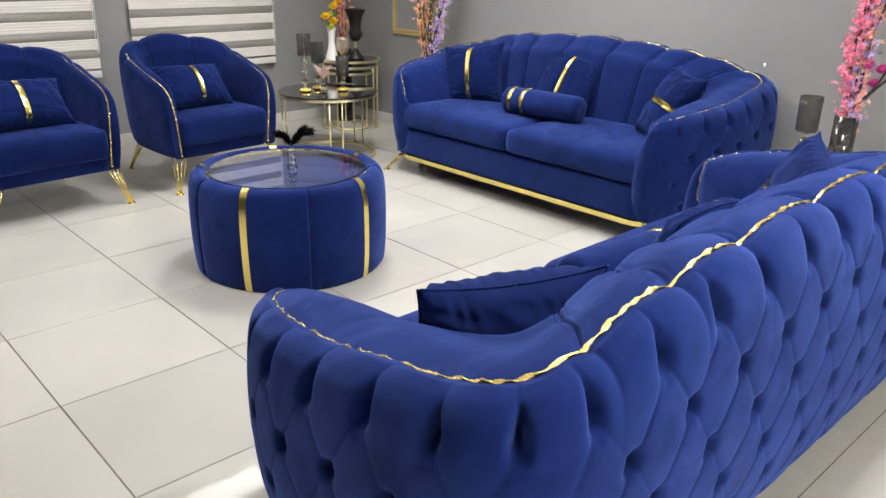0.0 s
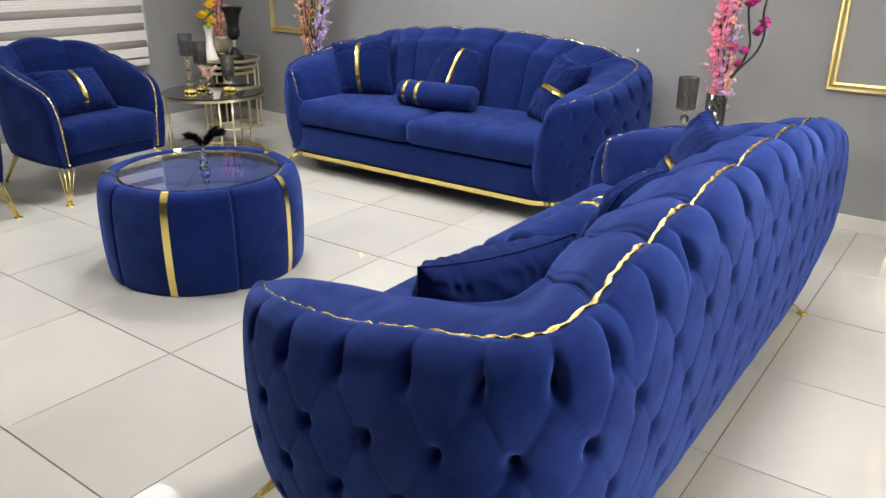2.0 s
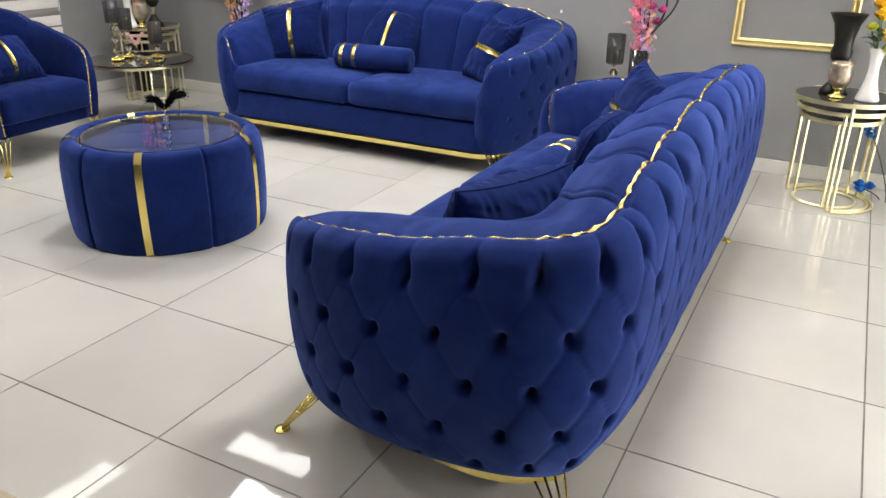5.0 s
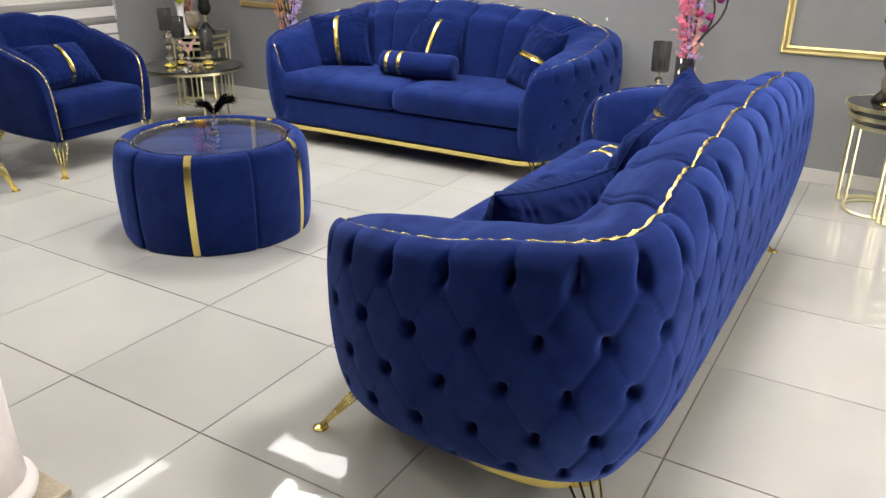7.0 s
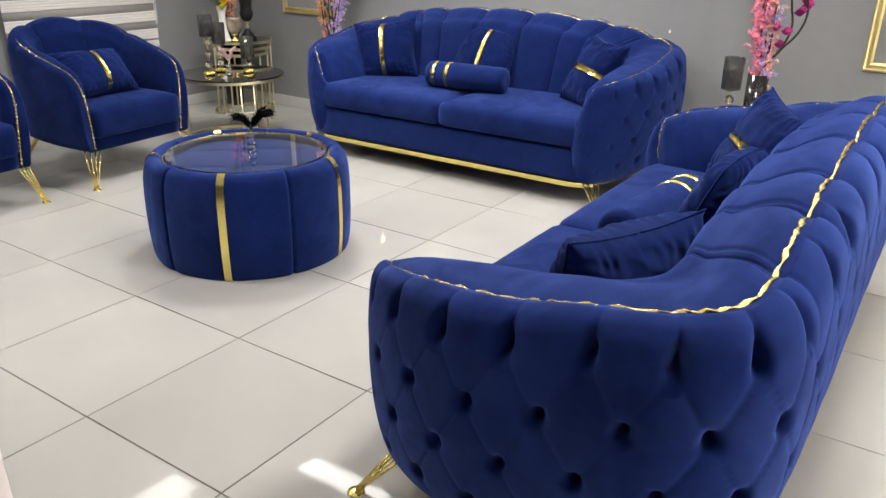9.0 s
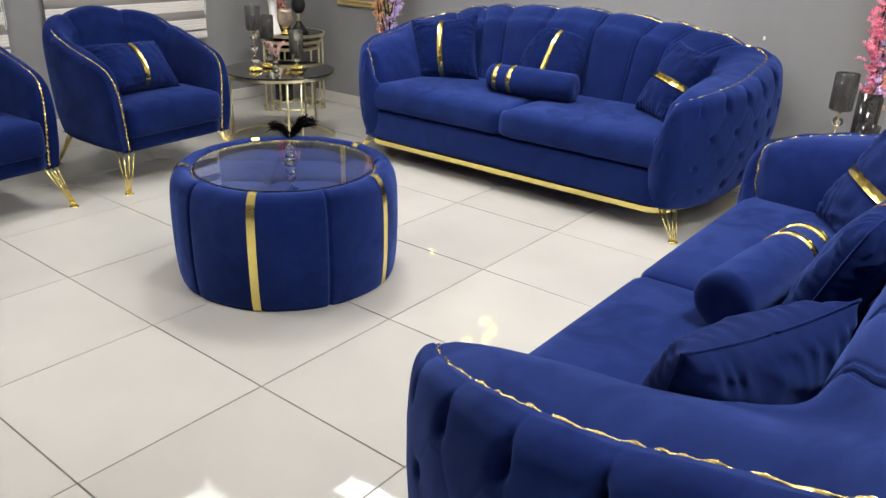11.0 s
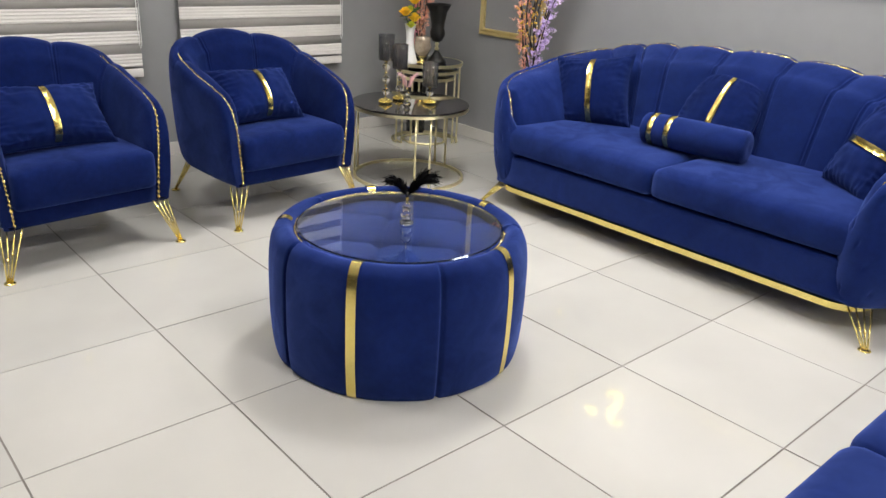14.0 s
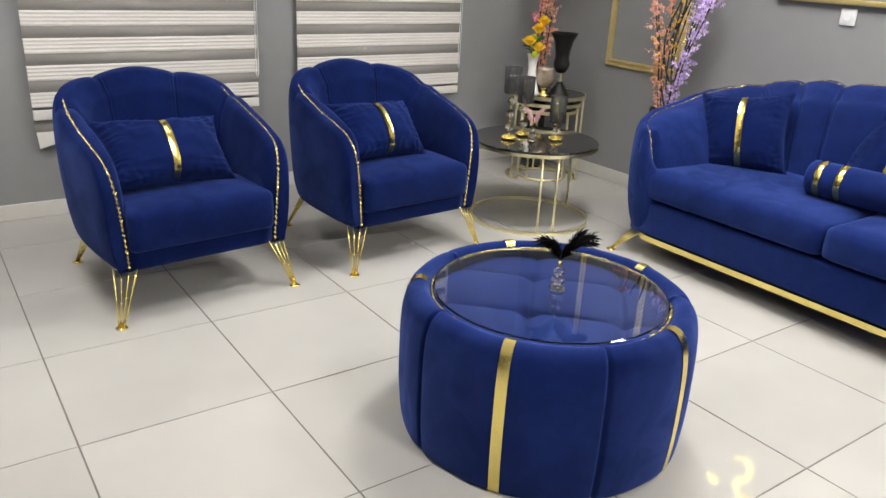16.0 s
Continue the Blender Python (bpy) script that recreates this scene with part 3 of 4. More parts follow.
def make_bolster(label, m):
    th = thing("bolster_cushion", label, "cushion", "blue sofa cushions")
    L, R = 0.54, 0.077
    prof = [(0.0, -L / 2 + 0.006), (0.03, -L / 2 + 0.002), (0.06, -L / 2 + 0.006), (0.076, -L / 2 + 0.02), (R, -L / 2 + 0.05), (R + 0.003, 0.0), (R, L / 2 - 0.05), (0.076, L / 2 - 0.02), (0.06, L / 2 - 0.006), (0.03, L / 2 - 0.002), (0.0, L / 2 - 0.006)]
    bm = bmesh.new()
    lathe(bm, [tuple(p) for p in spline(prof, 50)], 36)
    part("cover", bm, VELVET, th)
    for z in (-0.205, -0.115):
        bm = bmesh.new()
        lathe(bm, [(R + 0.001, z - 0.014), (R + 0.0055, z - 0.013), (R + 0.0055, z + 0.013), (R + 0.001, z + 0.014)], 36)
        part("strap", bm, STRAP, th, "shiny gold band")
    th.matrix_world = m
    return th


# ---- room ----
def setting(name, bm, material, label, category, smooth=False):
    return tagged(obj(name, bm, material, smooth), label, category, kind="structure")


bm = bmesh.new()
box(bm, EAST, EAST + 0.15, SOUTH - 0.15, NORTH + 0.15, 0, CEIL)
setting("wall_east", bm, WALL, "matte grey painted wall", "wall")
# unseen west and south walls, coloured dark to hold back bounce
bm = bmesh.new()
box(bm, WEST - 0.15, WEST, SOUTH - 0.15, NORTH + 0.15, 0, CEIL)
setting("wall_west", bm, LOW_BOUNCE_WALL, "unseen dark closing wall that keeps bounced light low", "wall")
bm = bmesh.new()
box(bm, WEST, EAST, SOUTH - 0.15, SOUTH, 0, CEIL)
setting("wall_south", bm, LOW_BOUNCE_WALL, "unseen dark closing wall that keeps bounced light low", "wall")
WINDOWS = [(-0.30, 0.855), (1.135, 2.285)]
SILL, HEAD = 0.62, 2.1
bm = bmesh.new()
xs = [WEST] + [v for w in WINDOWS for v in w] + [EAST]
for a, b in zip(xs[::2], xs[1::2]):
    box(bm, a, b, NORTH, NORTH + 0.2, 0, CEIL)
for a, b in WINDOWS:
    box(bm, a, b, NORTH, NORTH + 0.2, 0, SILL)
    box(bm, a, b, NORTH, NORTH + 0.2, HEAD, CEIL)
setting("wall_north", bm, WALL, "matte grey painted wall with two windows", "wall")
bm = bmesh.new()
box(bm, WEST - 0.15, EAST + 0.15, SOUTH - 0.15, NORTH + 0.2, CEIL, CEIL + 0.1)
setting("ceiling", bm, CEILING, "plain white ceiling", "ceiling")
for nm, b in (("baseboard_east", (EAST - 0.011, EAST - 0.001, SOUTH, NORTH - 0.012, 0.001, 0.085)), ("baseboard_north", (WEST, EAST - 0.001, NORTH - 0.011, NORTH - 0.001, 0.001, 0.085))):
    bm = bmesh.new()
    box(bm, *b, bevel=0.002)
    setting(nm, bm, SKIRT, "glossy cream tile skirting along the wall", "baseboard")

for i, (a, b) in enumerate(WINDOWS):
    w = tagged(new(f"window_{i + 1}"), "white framed window dim with dusk behind a striped blind", "window", kind="structure")
    bm = bmesh.new()
    for q in ((a, a + 0.06, SILL, HEAD), (b - 0.06, b, SILL, HEAD), (a + 0.06, b - 0.06, SILL, SILL + 0.06), (a + 0.06, b - 0.06, HEAD - 0.06, HEAD), ((a + b) / 2 - 0.05, (a + b) / 2 + 0.05, SILL + 0.06, HEAD - 0.06)):
        box(bm, q[0], q[1], NORTH + 0.07, NORTH + 0.13, q[2], q[3], 0.006)
    part("window_frame", bm, PLASTIC, w)
    for c, d in ((a + 0.06, (a + b) / 2 - 0.05), ((a + b) / 2 + 0.05, b - 0.06)):
        bm = bmesh.new()
        box(bm, c, d, NORTH + 0.095, NORTH + 0.105, SILL + 0.06, HEAD - 0.06)
        part("pane", bm, NIGHT, w)

for i, (a, b) in enumerate(WINDOWS):
    bl = thing("zebra_blind", "white and sheer striped roller blind lowered over the window", "blind", "zebra blinds")
    y = NORTH - 0.045
    lowz = 0.538
    z = lowz
    k = 0
    bm = bmesh.new()
    box(bm, a - 0.03, b + 0.0, y - 0.012, y + 0.012, lowz - 0.02, lowz + 0.029, 0.005)
    part("bottom_bar", bm, BLIND, bl)
    band, gap = 0.0745, 0.0570
    z = lowz + 0.043
    while z < 2.15:
        bm = bmesh.new()
        pl = 8
        rows = []
        for j in range(pl + 1):
            zz = z + band * j / pl
            rows.append([(a - 0.03, y - 0.004 - 0.003 * (j % 2), zz), (b, y - 0.004 - 0.003 * (j % 2), zz)])
        rows += [[(p[0], p[1] + 0.006, p[2]) for p in r] for r in rows[::-1]]
        grid(bm, rows, True)
        part("slat", bm, BLIND, bl, smooth=False)
        bm = bmesh.new()
        box(bm, a - 0.03, b, y - 0.0015, y + 0.0015, z + band, z + band + gap)
        part("sheer_strip", bm, SHEER, bl, "see-through grey mesh strip")
        z += band + gap
    # the loose tail below the bar
    bm = bmesh.new()
    box(bm, a - 0.03, b - 0.3, y + 0.006, y + 0.009, lowz - 0.083, lowz - 0.02)
    part("sheer_strip", bm, SHEER, bl, "see-through grey mesh strip")
    bm = bmesh.new()
    grid(bm, [[(a - 0.025, y + 0.004, lowz - 0.083), (a - 0.018, y + 0.004, lowz - 0.168)], [(a + 0.10, y + 0.004, lowz - 0.083), (a + 0.10, y + 0.004, lowz - 0.137)], [(b - 0.3, y + 0.004, lowz - 0.083), (b - 0.3, y + 0.004, lowz - 0.093)]])
    r = bmesh.ops.extrude_face_region(bm, geom=bm.faces[:])
    bmesh.ops.translate(bm, vec=(0, 0.003, 0), verts=[v for v in r["geom"] if isinstance(v, bmesh.types.BMVert)])
    part("slat", bm, BLIND, bl, smooth=False)
    bm = bmesh.new()
    tube(bm, [(b - 0.012, y - 0.01, 2.1), (b - 0.010, y - 0.012, 1.2), (b - 0.012, y - 0.01, 0.71), (b - 0.004, y - 0.01, 0.685), (b + 0.004, y - 0.01, 0.71), (b + 0.003, y - 0.012, 1.2), (b + 0.003, y - 0.01, 2.1)], 0.0025, 6)
    part("pull_chain", bm, PLASTIC, bl)

# every lamp gets a housing, also those added out of view
for lx, ly, watts, wx, wy in LAMP_SPOTS:
    cl = thing("ceiling_light", "square white ceiling light panel, lit, unseen, place assumed" if wx > 0.3 else "narrow white ceiling light strip, lit", "ceiling light", "ceiling lights")
    bm = bmesh.new()
    a, b = wx / 2, wy / 2
    for q in ((-a - 0.02, a + 0.02, -b - 0.02, -b), (-a - 0.02, a + 0.02, b, b + 0.02), (-a - 0.02, -a, -b, b), (a, a + 0.02, -b, b)):
        box(bm, lx + q[0], lx + q[1], ly + q[2], ly + q[3], CEIL - 0.03, CEIL)
    part("frame", bm, PLASTIC, cl, smooth=False)
    bm = bmesh.new()
    box(bm, lx - a, lx + a, ly - b, ly + b, CEIL - 0.02, CEIL - 0.012)
    part("diffuser", bm, DIFFUSER, cl, smooth=False)


def wall_frame(name, label, y0, y1, z0, z1, w=0.045):
    """A moulded gold frame on the east wall, mitred at its corners."""
    th = thing(name, label, "wall frame", "gold wall frames")
    prof = [(0.0, 0.002), (0.0, 0.012), (0.008, 0.02), (0.016, 0.014), (0.026, 0.013), (0.034, 0.022), (w, 0.016), (w, 0.002)]
    bm = bmesh.new()
    rows = []
    for o, d in prof:
        rows.append([(EAST - d, y0 + o, z0 + o), (EAST - d, y1 - o, z0 + o), (EAST - d, y1 - o, z1 - o), (EAST - d, y0 + o, z1 - o)])
    grid(bm, rows, False, True)
    bmesh.ops.recalc_face_normals(bm, faces=bm.faces[:])
    part("moulding", bm, SATIN_GOLD, th, smooth=False)
    return th


wall_frame("wall_frame", "empty gold moulded frame on the grey wall", 2.135, 2.75, 0.765, 2.25)
wall_frame("wall_frame", "empty gold moulded frame on the grey wall", -2.145, -1.505, 0.735, 2.22)

# ---- sofas and chairs ----
sofa = make_sofa()
sofa.matrix_world = pose(2.07, 0.568, 0, 0, 0, -90) @ Matrix.Diagonal((1.04, 1, 1, 1))
sofa2 = copy_thing(sofa, pose(0.668, -0.89, 0, 0, 0, 180))
chair = make_chair()
chair.matrix_world = pose(0.06, 1.955, 0, 0, 0, 5)
chair2 = copy_thing(chair, pose(1.088, 1.985, 0, 0, 0, 3.5))

# cushions on the sofa by the wall
make_pillow("cushion", "square blue velvet cushion with a gold strap leaning back", 0.44, 0.40, 0.2, (0.0,), pose(2.57, 1.32, 0.635, -16, 0, -71) @ pose(0, 0, 0, 0, -8, 0), 1)
make_pillow("cushion", "round-topped blue velvet cushion with a gold strap", 0.44, 0.42, 0.15, (0.0,), pose(2.67, 0.60, 0.645, -26, 6, -92), 2, True)
make_pillow("cushion", "tilted blue velvet cushion, gold strap lying across", 0.43, 0.35, 0.18, (0.0,), pose(2.555, -0.195, 0.64, -28, 0, -122) @ pose(0, 0, 0, 0, 96, 0), 3)
make_bolster("blue velvet bolster cushion with two gold bands lying on the seat", pose(2.43, 0.58, 0.556, 90, 0, 6))
# cushions on the sofa in the middle of the room
make_pillow("cushion", "square blue velvet cushion leaning back, gold strap lying across", 0.39, 0.42, 0.21, (0.0,), pose(-0.055, -1.40, 0.60, -19, 0, 157) @ pose(0, 0, 0, 0, 90, 0), 4)
make_pillow("cushion", "round-topped blue velvet cushion with a gold strap", 0.44, 0.42, 0.15, (0.0,), pose(0.66, -1.445, 0.625, -20, 0, 172), 5, True)
make_pillow("cushion", "tilted square blue velvet cushion, gold strap lying across", 0.42, 0.43, 0.17, (0.0,), pose(1.38, -1.385, 0.622, -27, 0, 219) @ pose(0, 0, 0, 0, 99, 0), 6)
make_bolster("blue velvet bolster cushion with two gold bands lying on the seat", pose(0.68, -1.255, 0.553, 90, 0, -97))
# cushions in the armchairs
for cx, cy, rz, sd, pw in ((0.0, 2.265, 9, 7, 0.53), (1.03, 2.30, 9, 8, 0.47)):
    make_pillow("cushion", "oblong blue velvet cushion with a gold strap in the armchair", pw, 0.31, 0.2, (0.0,), pose(cx, cy, 0.578, -41, 0, rz) @ pose(0, 0, 0, 0, 3, 0), sd, strap_w=0.03)


# ---- coffee table ----
def make_coffee_table(x, y):
    t = thing("coffee_table", "round blue velvet drum coffee table, gold straps, glass top", "coffee table")
    prof = [(0.436, 0.0), (0.444, 0.01), (0.451, 0.06), (0.456, 0.14), (0.457, 0.24), (0.455, 0.33), (0.449, 0.39), (0.437, 0.43), (0.417, 0.452), (0.396, 0.458), (0.38, 0.451), (0.371, 0.438), (0.367, 0.42)]
    prof = [tuple(p) for p in spline(prof, 40)]
    A0, GAP = math.radians(213), math.radians(72)

    def fn(p):
        a = math.atan2(p.y, p.x)
        d = ((a - A0) / GAP + 0.5) % 1 - 0.5      # distance from a strap
        e = ((a - A0) / GAP) % 1 - 0.5            # distance from a seam
        k = 1 - 0.034 * math.exp(-(e / 0.011) ** 2) - 0.01 * math.exp(-(e / 0.06) ** 2) - 0.006 * math.exp(-(d / 0.06) ** 2) + 0.004 * math.cos(2 * math.pi * 2 * d)
        return Vector((p.x * k, p.y * k, p.z))
    bm = bmesh.new()
    lathe(bm, prof, 640, fn=fn)
    part("drum", bm, VELVET, t)
    for k in range(5):
        a = A0 + k * GAP
        rows = []
        for r, z in prof:
            row = []
            for q in (-1, -0.5, 0.5, 1):
                aa = a + q * 0.016 / max(r, 0.2)
                rr = r + 0.002
                row.append((rr * math.cos(aa), rr * math.sin(aa), z + (0.0035 if r < 0.43 and z > 0.4 else 0)))
            rows.append(row)
        bm = bmesh.new()
        grid(bm, rows)
        bmesh.ops.recalc_face_normals(bm, faces=bm.faces[:])
        part("strap", bm, GOLD, t, "polished gold strap")
    bm = bmesh.new()
    rng = random.Random(3)
    n = 220
    tube(bm, [(0.364 * math.cos(2 * math.pi * i / n), 0.364 * math.sin(2 * math.pi * i / n), 0.434) for i in range(n)], 0.006, 6, True, [0.45 + 0.85 * rng.random() for _ in range(n)])
    part("bead_ring", bm, GOLD_FOIL, t, "glittering gold bead ring")
    bm = bmesh.new()
    lathe(bm, [(0.0, 0.444), (0.355, 0.444), (0.36, 0.447), (0.355, 0.45), (0.0, 0.45)], 96)
    g = part("glass_top", bm, GLASS, t, "grey-tinted glass disc", False)
    g.visible_shadow = False

    def tuft(p):
        a, b = (p.x + p.y) / 0.4 + 0.3, (p.x - p.y) / 0.4 + 0.2
        da, db = a - round(a), b - round(b)
        s = (abs(math.sin(math.pi * a)) * abs(math.sin(math.pi * b))) ** 0.5
        crease = max(math.exp(-(da / 0.03) ** 2), math.exp(-(db / 0.03) ** 2))
        return Vector((p.x, p.y, p.z + 0.014 * s - 0.004 * crease - 0.026 * math.exp(-(da * da + db * db) / 0.007)))
    bm = bmesh.new()
    lathe(bm, [(0.0, 0.395)] + [(0.365 * k / 70, 0.395) for k in range(1, 71)], 220, fn=tuft)
    # the drum's velvet again, in its darkened copy to dim it under glass
    part("padded_tray", bm, VELVET_DIM, t, "buttoned blue velvet under the glass")
    t.location = (x, y, 0)
    return t


TX, TY = 0.685, 0.645
make_coffee_table(TX, TY)


def feather(bm, base, tip, bend, width, seed):
    """A curled plume: a rachis with many thin barbs on both sides."""
    rng = random.Random(seed)
    b, t = Vector(base), Vector(tip)
    mid = (b + t) / 2 + Vector(bend)
    pts = [b.lerp(mid, k / 14).lerp(mid.lerp(t, k / 14), k / 14) for k in range(15)]
    tube(bm, pts, 0.0012, 5)
    for i in range(170):
        k = rng.uniform(0.1, 0.98) * 13.99
        p = pts[int(k)].lerp(pts[int(k) + 1], k % 1)
        d = (pts[int(k) + 1] - pts[int(k)]).normalized()
        side = Vector((rng.uniform(-1, 1), rng.uniform(-1, 1), rng.uniform(-0.6, 0.9))).normalized()
        L = width * rng.uniform(0.5, 1.1)
        q = p + side * L * 0.6 + d * L * 0.5
        r = q + side * L * 0.3 + d * L * 0.5 + Vector((0, 0, -0.2 * L))
        w = side.cross(d).normalized() * 0.0024
        bm.faces.new([bm.verts.new(c) for c in (p - w, q - w, r, q + w, p + w)])


def make_feather_ornament(x, y, z, plume, label, upright=False):
    th = thing("feather_ornament", label, "ornament")
    bm = bmesh.new()
    lathe(bm, [(0, 0), (0.024, 0.0), (0.026, 0.006), (0.02, 0.012), (0.012, 0.016), (0.02, 0.024), (0.022, 0.034), (0.016, 0.044), (0.01, 0.047), (0.016, 0.054), (0.0185, 0.062), (0.013, 0.072), (0.006, 0.075), (0, 0.076)], 14)
    part("crystal_stand", bm, CRYSTAL, th, "faceted clear crystal stand", False)
    bm = bmesh.new()
    lathe(bm, [(0, 0.074), (0.006, 0.074), (0.004, 0.085), (0.007, 0.095), (0, 0.097)], 10)
    part("neck", bm, GOLD, th)
    bm = bmesh.new()
    if upright:
        plumes = [((0.046, 0.012, 0.168), (0.0, 0, 0.02)), ((-0.044, -0.012, 0.172), (0.0, 0, 0.02)), ((0.022, 0.0, 0.15), (0.015, 0, 0)), ((-0.022, 0.0, 0.15), (-0.015, 0, 0))]
    else:
        plumes = [((0.085, 0.015, 0.168), (0.0, 0, 0.03)), ((-0.055, -0.02, 0.16), (0.0, 0, 0.03)), ((0.055, 0.02, 0.174), (0.0, 0, 0.015)),
                  ((-0.035, -0.02, 0.152), (0.0, 0, 0.02)), ((0.075, -0.01, 0.158), (0, 0, 0.03)), ((-0.048, 0.01, 0.146), (0, 0, 0.03)), ((0.04, 0.0, 0.16), (0, 0, 0.0))]
    for k, (tip, bend) in enumerate(plumes):
        feather(bm, (0, 0, 0.095), tip, bend, 0.02 if upright else 0.027, k + 1)
    part("plume", bm, plume, th, "curled feather plume")
    th.matrix_world = pose(x, y, z, 0, 0, -35)
    return th


make_feather_ornament(0.70, 0.63, 0.4495, FEATHER, "black feather ornament on a clear crystal stand on the coffee table")


# ---- side tables ----
def make_ring_table(label, x, y, R, H, bars, name="side_table", group=""):
    t = thing(name, label, "side table", group)
    bm = bmesh.new()
    lathe(bm, [(0, H - 0.012), (R - 0.004, H - 0.012), (R, H - 0.008), (R, H - 0.003), (R - 0.004, H), (0, H)], 64)
    part("tabletop", bm, MARBLE, t, "round black marble-look top", False)
    bm = bmesh.new()
    lathe(bm, [(R - 0.012, H - 0.03), (R - 0.002, H - 0.03), (R - 0.002, H - 0.0125), (R - 0.012, H - 0.0125), (R - 0.012, H - 0.03)], 64)
    part("top_ring", bm, BRASS, t, smooth=False)
    rb = R - 0.02
    bm = bmesh.new()
    lathe(bm, [(rb - 0.008, 0.0), (rb + 0.008, 0.0), (rb + 0.008, 0.016), (rb - 0.008, 0.016), (rb - 0.008, 0.0)], 64)
    part("base_ring", bm, BRASS, t, smooth=False)
    for a in bars:
        bm = bmesh.new()
        a = math.radians(a)
        tube(bm, [(rb * math.cos(a), rb * math.sin(a), 0.012), (rb * math.cos(a), rb * math.sin(a), H - 0.028)], 0.0065, 8)
        part("bar", bm, BRASS, t)
    t.location = (x, y, 0)
    return t


make_ring_table("round black marble side table on a pale gold ring frame", 2.025, 2.25, 0.355, 0.46, (-123, -108, 6, 20, 124, 138), group="round gold side tables")
make_ring_table("round black marble side table on gold rings between the sofas", 2.46, -1.06, 0.345, 0.46, (60, 75, 180, 194, 300, 314), group="round gold side tables")


def make_nest(x, y, face):
    """Three nested tables, each with a round top on slim gold bars."""
    for k, (R, H, turn) in enumerate(((0.25, 0.575, 0), (0.225, 0.525, 9), (0.20, 0.475, 20))):
        lab = ("largest", "middle", "smallest")[k]
        t = thing("nesting_table", f"{lab} of three nested round black tables on pale gold legs", "nesting table", "nesting tables")
        bm = bmesh.new()
        lathe(bm, [(0, H - 0.01), (R - 0.008, H - 0.01), (R - 0.008, H), (0, H)], 56)
        part("tabletop", bm, MARBLE, t, "round black marble-look top", False)
        bm = bmesh.new()
        lathe(bm, [(R - 0.008, H - 0.02), (R, H - 0.02), (R, H + 0.001), (R - 0.0078, H + 0.001), (R - 0.008, H - 0.02)], 56)
        part("top_ring", bm, BRASS, t, smooth=False)
        rb = R - 0.012 - (0.03 if k == 2 else 0)
        spots = (face + turn, face + 134 - turn * 0.6, face + 250 + turn * 0.5)
        a0, a1 = (spots[1], spots[1] + 360) if k == 2 else (spots[1], spots[0] + 360)
        bm = bmesh.new()
        arc = [(rb * math.cos(math.radians(a0 + (a1 - a0) * i / 48)), rb * math.sin(math.radians(a0 + (a1 - a0) * i / 48)), 0.0075) for i in range(49)]
        tube(bm, arc, 0.0085, 4)
        part("base_ring", bm, BRASS, t, smooth=False)
        for a in spots:
            a = math.radians(a)
            bm = bmesh.new()
            tube(bm, [(rb * math.cos(a), rb * math.sin(a), 0.008), (rb * math.cos(a), rb * math.sin(a), H - 0.019)], 0.0088, 4)
            part("leg", bm, BRASS, t, smooth=False)
        t.location = (x, y, 0)


make_nest(2.70, 2.90, 170)
make_nest(2.685, -2.165, 57)


# ---- small decoration ----
def make_candle_holder(x, y, z, h, beads, label, glass_h=0.145, R=0.044):
    """Gold filigree foot, crystal bead stem and a smoked glass cup on top."""
    th = thing("candle_holder", label, "candle holder", "smoked glass candle holders")
    bm = bmesh.new()
    lathe(bm, [(0, 0.0), (0.03, 0.0), (0.036, 0.006), (0.03, 0.012), (0.018, 0.02), (0.01, 0.03), (0.0, 0.032)], 16)
    for k in range(9):
        a = 2 * math.pi * k / 9
        bmesh.ops.create_uvsphere(bm, u_segments=6, v_segments=5, radius=0.009, matrix=Matrix.Translation((0.034 * math.cos(a), 0.034 * math.sin(a), 0.010)))
        bmesh.ops.create_uvsphere(bm, u_segments=6, v_segments=5, radius=0.007, matrix=Matrix.Translation((0.022 * math.cos(a + 0.3), 0.022 * math.sin(a + 0.3), 0.019)))
    part("foot", bm, GOLD, th, "gold filigree foot")
    z0, z1 = 0.03, h - glass_h
    for k in range(beads):
        c = z0 + (z1 - z0) * (k + 0.5) / beads
        bm = bmesh.new()
        bmesh.ops.create_icosphere(bm, subdivisions=2, radius=min(0.0235, 0.44 * (z1 - z0) / beads), matrix=Matrix.Translation((0, 0, c)))
        part("crystal_bead", bm, CRYSTAL, th, smooth=False)
    bm = bmesh.new()
    tube(bm, [(0, 0, z0 - 0.005), (0, 0, (z0 + z1) / 2), (0, 0, z1)], 0.0016, 8)
    for k in range(beads + 1):
        c = z0 + (z1 - z0) * k / beads
        lathe(bm, [(0, c - 0.005), (0.006, c - 0.005), (0.008, c), (0.006, c + 0.005), (0, c + 0.005)], 10)
    lathe(bm, [(0, z1 - 0.012), (0.008, z1 - 0.012), (0.014, z1), (0.0, z1 + 0.001)], 12)
    part("stem", bm, GOLD, th)
    bm = bmesh.new()
    lathe(bm, [(0, z1 + 0.001), (R - 0.004, z1 + 0.001), (R, z1 + 0.006), (R + 0.002, h), (R - 0.001, h), (R - 0.004, z1 + 0.008), (0, z1 + 0.006)], 72,
          fn=lambda p: Vector((p.x * (1 + 0.035 * math.cos(14 * math.atan2(p.y, p.x))), p.y * (1 + 0.035 * math.cos(14 * math.atan2(p.y, p.x))), p.z)))
    part("glass_cup", bm, SMOKE, th, "smoked grey glass cup")
    th.location = (x, y, z)
    return th


